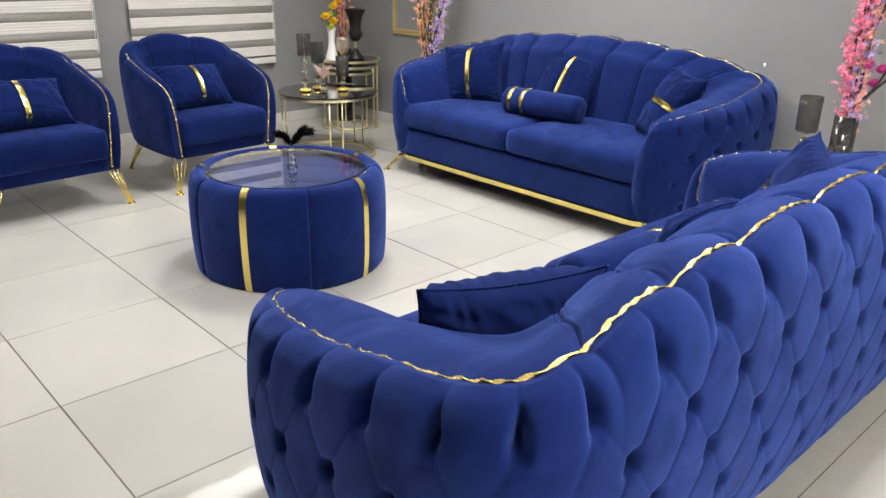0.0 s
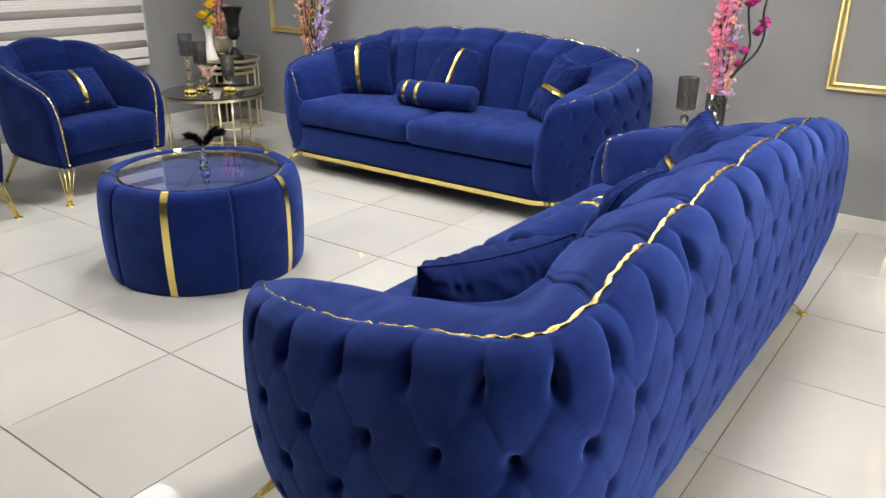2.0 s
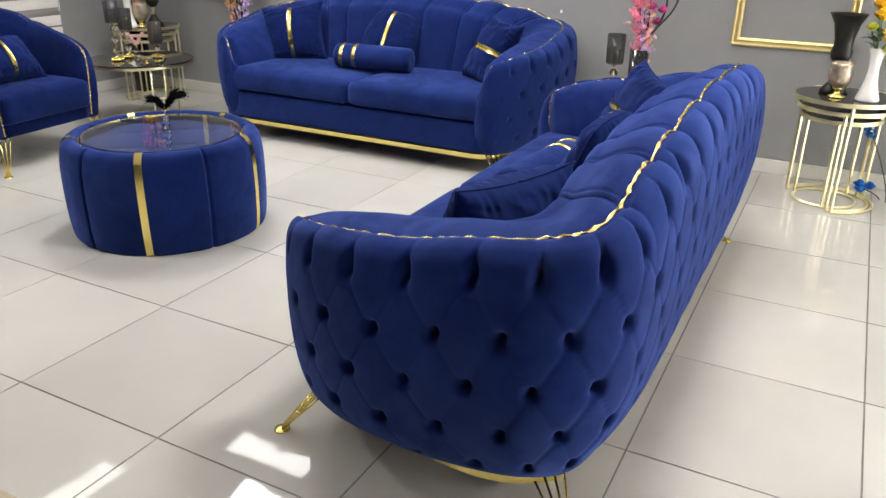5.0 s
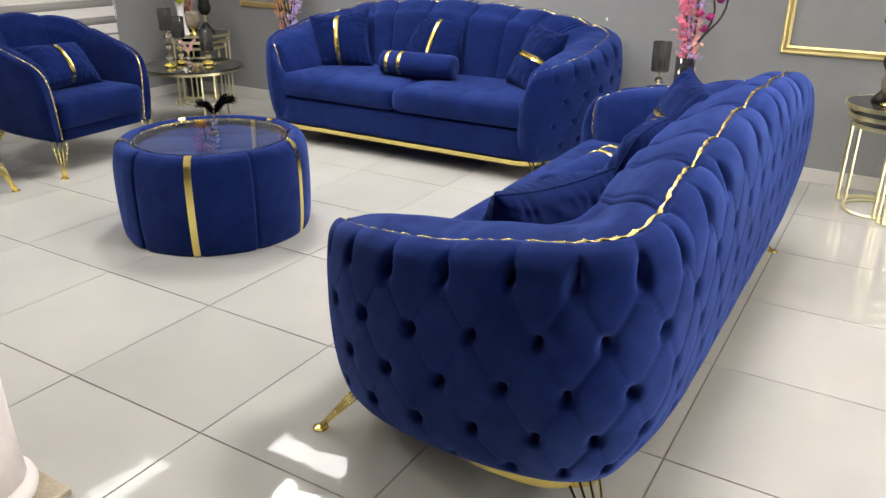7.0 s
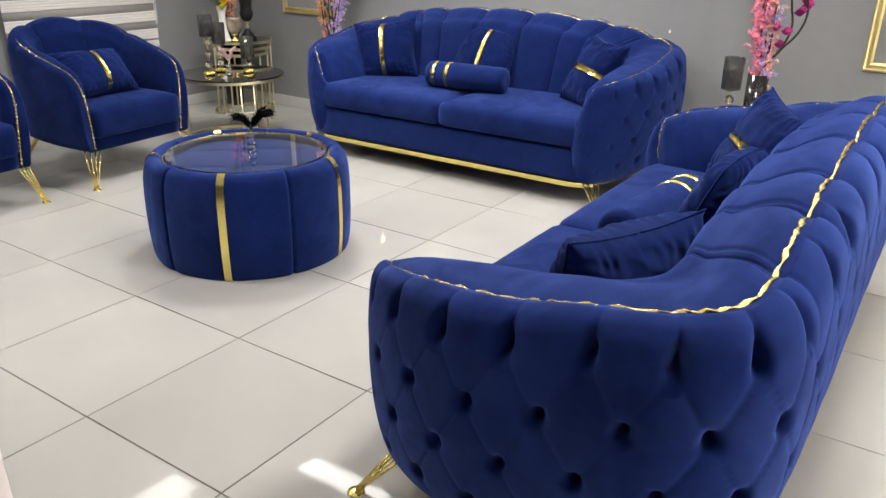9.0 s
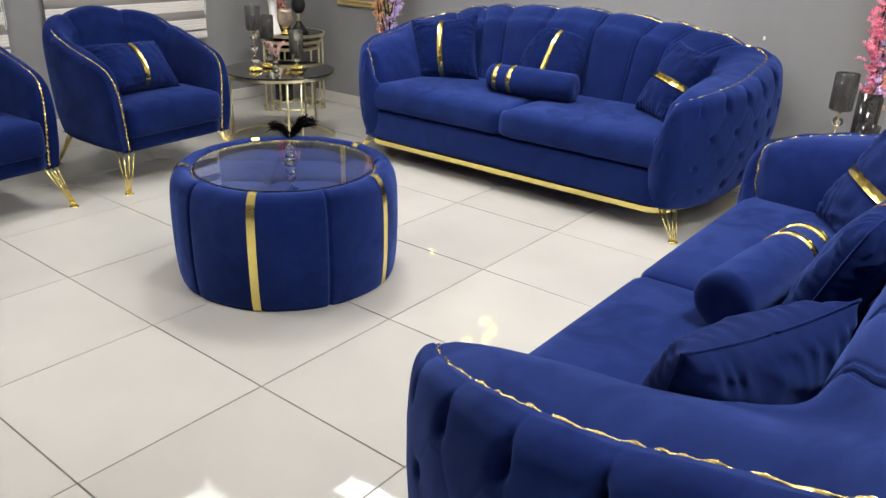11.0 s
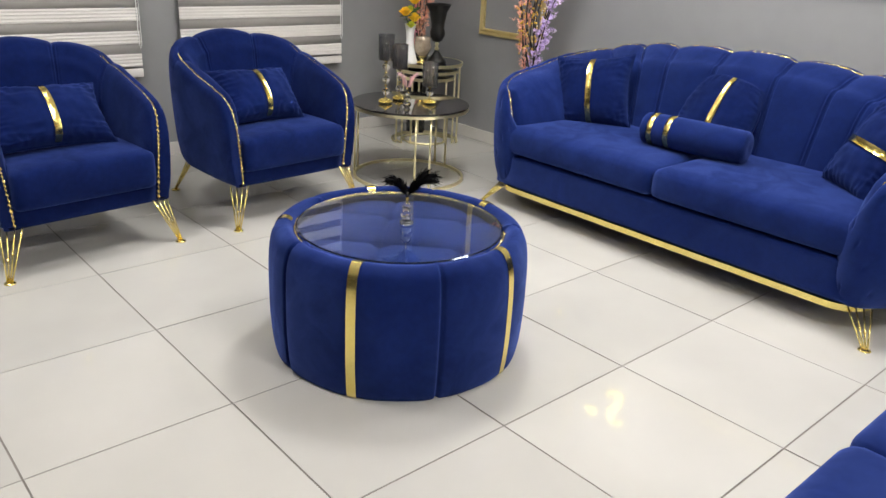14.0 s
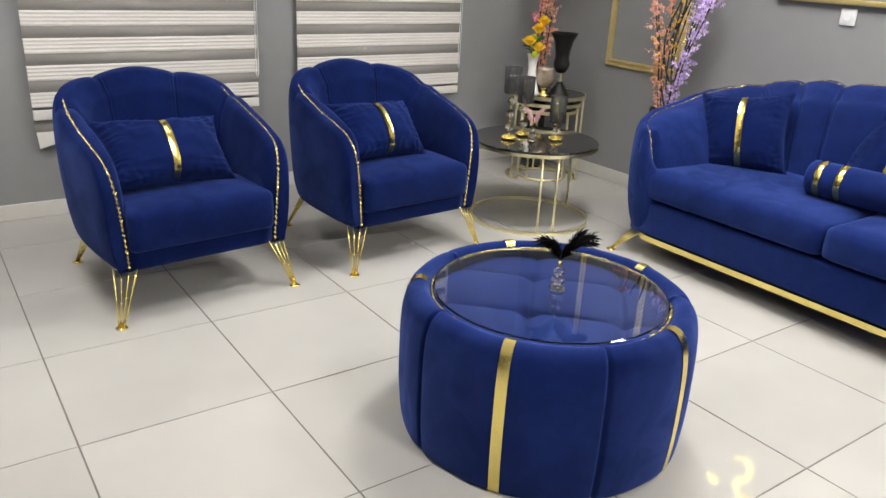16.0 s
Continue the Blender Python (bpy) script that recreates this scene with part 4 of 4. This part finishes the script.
make_candle_holder(1.865, 2.29, 0.461, 0.396, 3, "tall candle holder with smoked glass cup and crystal beads")
make_candle_holder(2.0, 2.33, 0.461, 0.33, 2, "candle holder with smoked glass cup and crystal beads")
make_candle_holder(2.10, 2.165, 0.461, 0.243, 1, "short candle holder with smoked glass cup and crystal bead")
make_feather_ornament(1.965, 2.21, 0.461, PINK_FEATHER, "pink feather ornament on a clear crystal stand on the side table", upright=True)
make_candle_holder(2.30, -1.03, 0.461, 0.38, 2, "tall candle holder with smoked glass cup beside the corner vase", 0.155, 0.045)


def make_goblet(x, y, z, label, s=1.0):
    th = thing("black_vase", label, "vase", "black goblet vases")
    bm = bmesh.new()
    lathe(bm, [(0, 0), (0.055 * s, 0), (0.056 * s, 0.008 * s), (0.04 * s, 0.025 * s), (0.018 * s, 0.05 * s), (0.012 * s, 0.06 * s), (0, 0.06 * s)], 28)
    part("foot", bm, BLACK, th)
    bm = bmesh.new()
    lathe(bm, [(0, 0.058 * s), (0.008 * s, 0.058 * s), (0.013 * s, 0.07 * s), (0.007 * s, 0.08 * s), (0.012 * s, 0.09 * s), (0.008 * s, 0.10 * s), (0, 0.10 * s)], 16)
    part("stem", bm, BRASS, th, "gold and crystal stem")
    bm = bmesh.new()
    lathe(bm, [(0, 0.098 * s), (0.025 * s, 0.103 * s), (0.04 * s, 0.125 * s), (0.043 * s, 0.145 * s), (0.036 * s, 0.165 * s), (0.038 * s, 0.19 * s), (0.05 * s, 0.24 * s), (0.07 * s, 0.272 * s), (0.074 * s, 0.275 * s), (0.066 * s, 0.27 * s), (0.045 * s, 0.235 * s), (0.032 * s, 0.17 * s), (0, 0.15 * s)], 36)
    part("bowl", bm, BLACK, th, "flared matte black bowl")
    th.matrix_world = pose(x, y, z) @ Matrix.Diagonal((0.86, 0.86, 1, 1))
    return th


make_goblet(2.68, 2.785, 0.577, "black flared goblet vase on a gold stem on the corner table", 1.43)
make_goblet(2.72, -2.10, 0.577, "black flared goblet vase on a gold stem on the nested tables", 1.45)


def make_votive(x, y, z, label):
    th = thing("mercury_goblet", label, "candle holder", "mercury glass goblets")
    bm = bmesh.new()
    lathe(bm, [(0, 0), (0.032, 0), (0.032, 0.004), (0.014, 0.012), (0.009, 0.025), (0.024, 0.036), (0, 0.036)], 22)
    part("foot", bm, GOLD, th)
    bm = bmesh.new()
    lathe(bm, [(0, 0.034), (0.024, 0.036), (0.04, 0.06), (0.044, 0.085), (0.038, 0.115), (0.041, 0.13), (0.037, 0.13), (0.034, 0.115), (0.04, 0.085), (0.036, 0.062), (0, 0.042)], 26)
    part("cup", bm, MERCURY, th, "mottled silver glass cup")
    th.matrix_world = pose(x, y, z) @ Matrix.Scale(1.35, 4)
    return th


make_votive(2.58, 2.82, 0.577, "mottled silver glass goblet on a gold foot")
make_votive(2.60, -2.12, 0.577, "mottled silver glass goblet on a gold foot")


def petals(bm, c, r, rng, n=10):
    """A rose head: cupped petals wound round one another."""
    n = int(n * 1.5)
    for k in range(n):
        a = k * 2.4
        f0 = (k + 1) / n
        q = r * (0.22 + 0.78 * f0)
        d = Vector((math.cos(a), math.sin(a), 0))
        t = Vector((-d.y, d.x, 0))
        base = Vector(c) + d * q * 0.15 - Vector((0, 0, r * 0.55))
        top = r * (1.5 - 0.55 * f0 ** 2)
        rows = []
        for i in range(5):
            f = i / 4
            row = []
            for j in (-1, -0.5, 0, 0.5, 1):
                out = q * (0.62 * math.sin(1.57 * f) + 0.38 * f0 * f ** 4)
                row.append(base + d * (out - 0.3 * q * j * j * f) + t * j * q * 0.85 * math.sin(0.35 + 1.5 * f) + Vector((0, 0, top * f - 0.2 * r * f0 * f ** 4 - 0.12 * r * j * j * f)))
            rows.append(row)
        grid(bm, rows)


def leafy(bm, p, d, L, w):
    d = Vector(d).normalized()
    t = d.cross(Vector((0, 0, 1)))
    t = t.normalized() if t.length > 1e-3 else Vector((1, 0, 0))
    n = t.cross(d)
    rows = []
    for i in range(6):
        f = i / 5
        ww = w * math.sin(math.pi * min(1, 0.08 + 0.92 * f)) ** 0.8
        c = Vector(p) + d * L * f - Vector((0, 0, 0.25 * L * f * f))
        rows.append([c - t * ww + n * 0.25 * ww, c, c + t * ww + n * 0.25 * ww])
    grid(bm, rows)


def make_rose_vase(x, y, z, label, seed, spread=1.0, turn=0):
    th = thing("white_vase", "slender white ceramic vase with a waisted neck", "vase", "white rose vases")
    bm = bmesh.new()
    lathe(bm, [(0, 0), (0.042, 0), (0.044, 0.006), (0.036, 0.03), (0.024, 0.075), (0.019, 0.12), (0.022, 0.16), (0.03, 0.195), (0.032, 0.2), (0.028, 0.198), (0.018, 0.16), (0.015, 0.12), (0, 0.1)], 30)
    part("body", bm, WHITE_CERAMIC, th)
    th.matrix_world = pose(x, y, z) @ Matrix.Scale(1.3, 4)
    fl = thing("rose_bouquet", label, "flowers", "yellow rose bouquets")
    rng = random.Random(seed)
    heads = [(-0.06, -0.03, 0.262), (-0.004, -0.035, 0.232), (-0.02, -0.03, 0.198), (0.03, 0.01, 0.315), (0.07, 0.02, 0.35), (0.025, 0.035, 0.27)]
    for i, (hx, hy, hz) in enumerate(heads):
        p = (hx * spread, hy * spread, hz)
        bm = bmesh.new()
        petals(bm, p, 0.031 if i % 3 < 2 else 0.022, rng)
        part("rose", bm, YELLOW if i % 3 < 2 else LIME, fl, "yellow rose head" if i % 3 < 2 else "lime green bud")
        bm = bmesh.new()
        tube(bm, [(0, 0, 0.15), (p[0] * 0.4, p[1] * 0.4, 0.2), (p[0], p[1], p[2] - 0.015)], 0.0025, 6)
        part("stem", bm, LEAF, fl)
    bm = bmesh.new()
    for i in range(16):
        a = rng.uniform(0, 6.28)
        leafy(bm, (0.02 * math.cos(a), 0.02 * math.sin(a), 0.2 + 0.06 * rng.random()), (math.cos(a), math.sin(a), rng.uniform(0.1, 0.9)), rng.uniform(0.04, 0.075), 0.014)
    part("leaves", bm, LEAF, fl, "dark green leaves")
    fl.matrix_world = pose(x, y, z, 0, 0, turn) @ Matrix.Scale(1.3, 4)
    return th


make_rose_vase(2.50, 2.86, 0.577, "yellow and lime artificial roses with dark leaves", 11)
make_rose_vase(2.58, -2.26, 0.577, "yellow and lime artificial roses with dark leaves", 12)


def blossom_spray(bm, pts, rng, n, size, reach):
    """Small four-petalled blossoms along many short side twigs of a stem."""
    for b in range(n // 7):
        k = rng.uniform(0.22, 0.995) * (len(pts) - 1)
        p = Vector(pts[int(k)]).lerp(Vector(pts[int(k) + 1]), k % 1)
        t = (Vector(pts[int(k) + 1]) - Vector(pts[int(k)])).normalized()
        w = (Vector((rng.gauss(0, 1), rng.gauss(0, 1), rng.gauss(0, 0.4))).normalized() + t * 0.7) * reach * rng.uniform(0.5, 1.9)
        for i in range(7):
            o = Vector((rng.gauss(0, 1), rng.gauss(0, 1), rng.gauss(0, 1))).normalized()
            c = p + w * (i + 1) / 7 + o * 0.009
            u = o.cross(Vector((0.3, 0.5, 0.8))).normalized()
            v = o.cross(u)
            s = size * rng.uniform(0.6, 1.2)
            for q in range(4):
                a = q * math.pi / 2 + rng.random() * 0.3
                d = u * math.cos(a) + v * math.sin(a)
                e = u * -math.sin(a) + v * math.cos(a)
                bm.faces.new([bm.verts.new(z) for z in (c, c + d * s * 0.7 - e * s * 0.4 + o * s * 0.15, c + d * s * 1.1 + o * s * 0.4, c + d * s * 0.7 + e * s * 0.4 + o * s * 0.15)])


def make_blossoms(x, y, z, label, sprays, seed):
    """Tall artificial stems: (lean x, lean y, height, material, kind)."""
    fl = thing("blossom_stems", label, "flowers", "artificial blossom stems")
    rng = random.Random(seed)
    for lx, ly, h, m, kind in sprays:
        wv = 0.036 if kind in ("twig", "bare") else 0.012
        pts = [(lx * (k / 8) ** 1.3 + wv * math.sin(k * 1.1 + lx * 30), ly * (k / 8) ** 1.3 + wv * math.cos(k * 1.3 + ly * 20), h * k / 8) for k in range(9)]
        bm = bmesh.new()
        tube(bm, [tuple(p) for p in spline(pts, 30)], 0.0055 if kind in ("twig", "bare") else 0.004, 6)
        part("stem", bm, STEM, fl)
        if kind == "bare":
            continue
        bm = bmesh.new()
        if kind == "spray":
            blossom_spray(bm, pts, rng, 420, 0.011, 0.034)
            part("blossom", bm, m, fl)
        elif kind == "berry":
            for i in range(48):
                k = rng.uniform(0.5, 0.99) * 8
                p = Vector(pts[int(k)]).lerp(Vector(pts[int(k) + 1]), k % 1) + Vector((rng.gauss(0, 0.02), rng.gauss(0, 0.02), rng.gauss(0, 0.015)))
                bmesh.ops.create_icosphere(bm, subdivisions=1, radius=0.007, matrix=Matrix.Translation(p))
            tagged(part("berries", bm, m, fl), kind="stuff")
        else:
            for i in range(5):
                k = rng.uniform(0.45, 0.99) * 8
                p = Vector(pts[int(k)]).lerp(Vector(pts[int(k) + 1]), k % 1) + Vector((rng.gauss(0, 0.03), rng.gauss(0, 0.03), 0))
                petals(bm, p, 0.028, rng, 7)
            part("blossom", bm, m, fl)
    fl.location = (x, y, z)
    return fl


def make_glass_vase(x, y, z, h, r, label, m):
    th = thing("glass_vase", label, "vase")
    bm = bmesh.new()
    lathe(bm, [(0, 0), (r, 0), (r, 0.006), (r * 1.05, h), (r * 1.05 - 0.004, h), (r - 0.005, 0.012), (0, 0.012)], 32)
    part("body", bm, m, th)
    th.location = (x, y, z)
    return th


# corner between the two sofas
make_glass_vase(2.58, -1.09, 0.461, 0.27, 0.05, "tall dark smoked glass cylinder vase on the side table", SMOKE_DARK)
make_glass_vase(2.45, -1.13, 0.461, 0.15, 0.045, "short dark smoked glass cylinder vase on the side table", SMOKE_DARK)
make_blossoms(2.58, -1.09, 0.47, "tall pink and lilac artificial blossom stems with dark twigs",
              [(0.02, 0.05, 0.95, PINK, "spray"), (0.06, 0.0, 1.0, LILAC, "spray"), (0.0, 0.02, 0.9, PINK, "spray"), (0.05, -0.04, 0.95, LILAC, "spray"), (0.04, 0.07, 1.0, PINK, "spray"),
               (0.06, -0.14, 0.8, MAGENTA, "twig"), (0.03, -0.06, 0.85, PEACH, "spray"), (0.08, -0.2, 0.75, MAGENTA, "twig")], 21)
# behind the sofa's arm
make_glass_vase(2.80, 2.02, 0.0, 0.62, 0.075, "tall dark floor vase behind the sofa", SMOKE_DARK)
make_blossoms(2.80, 2.02, 0.30, "tall lilac and peach artificial blossom stems with gold berries",
              [(-0.02, -0.26, 1.08, LILAC, "spray"), (0.03, -0.20, 1.2, LILAC, "spray"), (0.05, -0.13, 0.95, LILAC, "spray"), (-0.03, 0.17, 1.08, PEACH, "spray"), (0.03, 0.11, 1.2, PEACH, "spray"), (-0.04, 0.10, 0.85, GOLD_BERRY, "berry"),
               (0.03, 0.02, 1.15, GOLD_BERRY, "berry"), (0.02, -0.05, 1.1, STEM, "bare"), (0.05, 0.05, 1.2, STEM, "bare"), (0.0, 0.0, 1.2, STEM, "bare"), (0.04, -0.14, 1.2, WHITE_CERAMIC, "berry"), (-0.02, -0.08, 0.9, GOLD_BERRY, "berry")], 22)
# tall stems behind the corner table
make_glass_vase(2.80, 3.13, 0.0, 0.62, 0.07, "tall dark floor vase in the corner", SMOKE_DARK)
make_blossoms(2.80, 3.13, 0.30, "tall pink and peach artificial blossom stems with gold berries",
              [(0.0, 0.06, 1.1, PINK, "spray"), (0.02, -0.02, 1.1, PEACH, "spray"), (0.04, -0.08, 1.05, PEACH, "spray"), (0.0, 0.02, 1.0, GOLD_BERRY, "berry")], 23)

def make_blue_flower(x, y, lean, h, seed):
    th = thing("blue_flower", "blue artificial flower on a thin dark stem beside the nested tables", "flowers", "blue artificial flowers")
    rng = random.Random(seed)
    bm = bmesh.new()
    pts = [(lean[0] * (k / 8) ** 1.4, lean[1] * (k / 8) ** 1.4, h * k / 8) for k in range(9)]
    tube(bm, pts, 0.003, 6)
    part("stem", bm, STEM, th)
    for q in range(3):
        bm = bmesh.new()
        petals(bm, (pts[-1][0] + rng.gauss(0, 0.022), pts[-1][1] + rng.gauss(0, 0.022), h + rng.gauss(0, 0.018)), 0.03, rng, 8)
        part("blossom", bm, BLUE_RIBBON, th)
    th.location = (x, y, 0.0)
    return th


make_blue_flower(2.80, -2.47, (0.02, 0.145), 0.37, 31)
make_blue_flower(2.84, -2.44, (-0.08, 0.1), 0.075, 32)
quill = thing("white_feather", "small white feather lying over the side table", "feather")
bm = bmesh.new()
feather(bm, (0.0, -0.05, 0.0), (0.03, 0.07, 0.012), (0, 0, 0.02), 0.022, 8)
part("plume", bm, WHITE_CERAMIC, quill)
quill.location = (2.30, -0.96, 0.475)

# switch plate and wall sign
sw = thing("wall_socket", "white plastic wall socket on the grey wall", "socket")
bm = bmesh.new()
box(bm, EAST - 0.012, EAST - 0.001, 1.14, 1.22, 1.165, 1.245, 0.004)
part("plate", bm, PLASTIC, sw)
bm = bmesh.new()
lathe(bm, [(0.0, 0.0), (0.02, 0.0), (0.022, 0.004), (0.019, 0.004), (0.0, 0.002)], 24)
o = part("insert", bm, PLASTIC, sw)
o.matrix_basis = pose(EAST - 0.012, 1.18, 1.205, 0, -90, 0)
nail = thing("wall_hook", "small white hook on the grey wall", "hook")
bm = bmesh.new()
rbox(bm, (0.01, 0.012, 0.02), 0.004, 3, (EAST - 0.006, -0.45, 0.855))
part("plate", bm, PLASTIC, nail)

sg = thing("wall_sign", "gold framed grey wall sign with a lit yellow emblem", "sign")
bm = bmesh.new()
box(bm, EAST - 0.02, EAST - 0.002, -0.4, 1.54, 1.29, 2.02)
part("panel", bm, WALL, sg, smooth=False)
bm = bmesh.new()
for q in ((-0.44, 1.58, 1.262, 1.288), (-0.44, 1.58, 2.022, 2.048), (-0.44, -0.402, 1.288, 2.022), (1.542, 1.58, 1.288, 2.022)):
    box(bm, EAST - 0.035, EAST - 0.001, *q, 0.004)
part("frame", bm, SATIN_GOLD, sg, "narrow gold frame")
bm = bmesh.new()
tube(bm, [tuple(p) for p in spline([(EAST - 0.035, 1.24, 1.44), (EAST - 0.035, 1.18, 1.41), (EAST - 0.035, 1.12, 1.46), (EAST - 0.035, 1.16, 1.53), (EAST - 0.035, 1.21, 1.58), (EAST - 0.035, 1.16, 1.66), (EAST - 0.035, 1.09, 1.64)], 30)], 0.017, 8)
part("emblem_stroke", bm, SIGN, sg, "lit yellow curved stroke")
bm = bmesh.new()
rbox(bm, (0.02, 0.10, 0.07), 0.009, 5, (EAST - 0.034, 1.37, 1.655), fn=lambda q: Vector((q.x, q.y, q.z * (1 - 0.9 * abs(q.y + 0.02) / 0.08))))
part("emblem_drop", bm, SIGN, sg, "lit yellow drop")

# worn white column beside the walk
col = thing("white_column", "worn white painted column with a rounded foot on a stone plinth", "column")
bm = bmesh.new()
lathe(bm, [(0, 0.07), (0.125, 0.07), (0.118, 0.2), (0.112, 0.6), (0.11, 1.2), (0.11, CEIL - 0.01), (0, CEIL - 0.01)], 40, fn=lambda p: Vector((p.x * (1 + 0.012 * math.cos(14 * math.atan2(p.y, p.x))), p.y * (1 + 0.012 * math.cos(14 * math.atan2(p.y, p.x))), p.z)))
part("shaft", bm, WHITE_COLUMN, col)
bm = bmesh.new()
lathe(bm, [(0, 0.02), (0.13, 0.02), (0.145, 0.03), (0.15, 0.047), (0.145, 0.064), (0.13, 0.073), (0, 0.073)], 40)
part("torus", bm, WHITE_COLUMN, col)
bm = bmesh.new()
box(bm, -0.16, 0.16, -0.16, 0.16, 0.0005, 0.02, 0.004)
part("plinth", bm, STONE, col)
col.location = (-1.12, -0.36, 0)

# ---- floor: slab with separate tiles ----
bm = bmesh.new()
box(bm, WEST - 0.15, EAST + 0.15, SOUTH - 0.15, NORTH + 0.2, -0.12, -0.0025)
floor = setting("floor", bm, GROUT, "glossy pale cream porcelain tile floor with dark joints", "floor")
PITCH, JOINT = 0.6, 0.0048
bm = bmesh.new()
e = (PITCH - JOINT) / 2
lo = [bm.verts.new((sx * e, sy * e, -0.006)) for sx, sy in ((-1, -1), (1, -1), (1, 1), (-1, 1))]
up = [bm.verts.new((sx * e, sy * e, -0.001)) for sx, sy in ((-1, -1), (1, -1), (1, 1), (-1, 1))]
tp = [bm.verts.new((sx * (e - 0.0004), sy * (e - 0.0004), 0)) for sx, sy in ((-1, -1), (1, -1), (1, 1), (-1, 1))]
for k in range(4):
    bm.faces.new((lo[k], lo[(k + 1) % 4], up[(k + 1) % 4], up[k]))
    bm.faces.new((up[k], up[(k + 1) % 4], tp[(k + 1) % 4], tp[k]))
bm.faces.new(tp)
tile_mesh = bpy.data.meshes.new("tile")
bm.to_mesh(tile_mesh)
bm.free()
tile_mesh.materials.append(TILE)
rng = random.Random(9)
for i in range(math.floor(WEST / PITCH), math.ceil(EAST / PITCH)):
    for j in range(math.floor(SOUTH / PITCH), math.ceil(NORTH / PITCH)):
        tl = new("tile", tile_mesh)
        tl.parent = floor
        tl.matrix_basis = pose((i + 0.5) * PITCH, (j + 0.5) * PITCH, 0, rng.gauss(0, 0.06), rng.gauss(0, 0.06), 0)
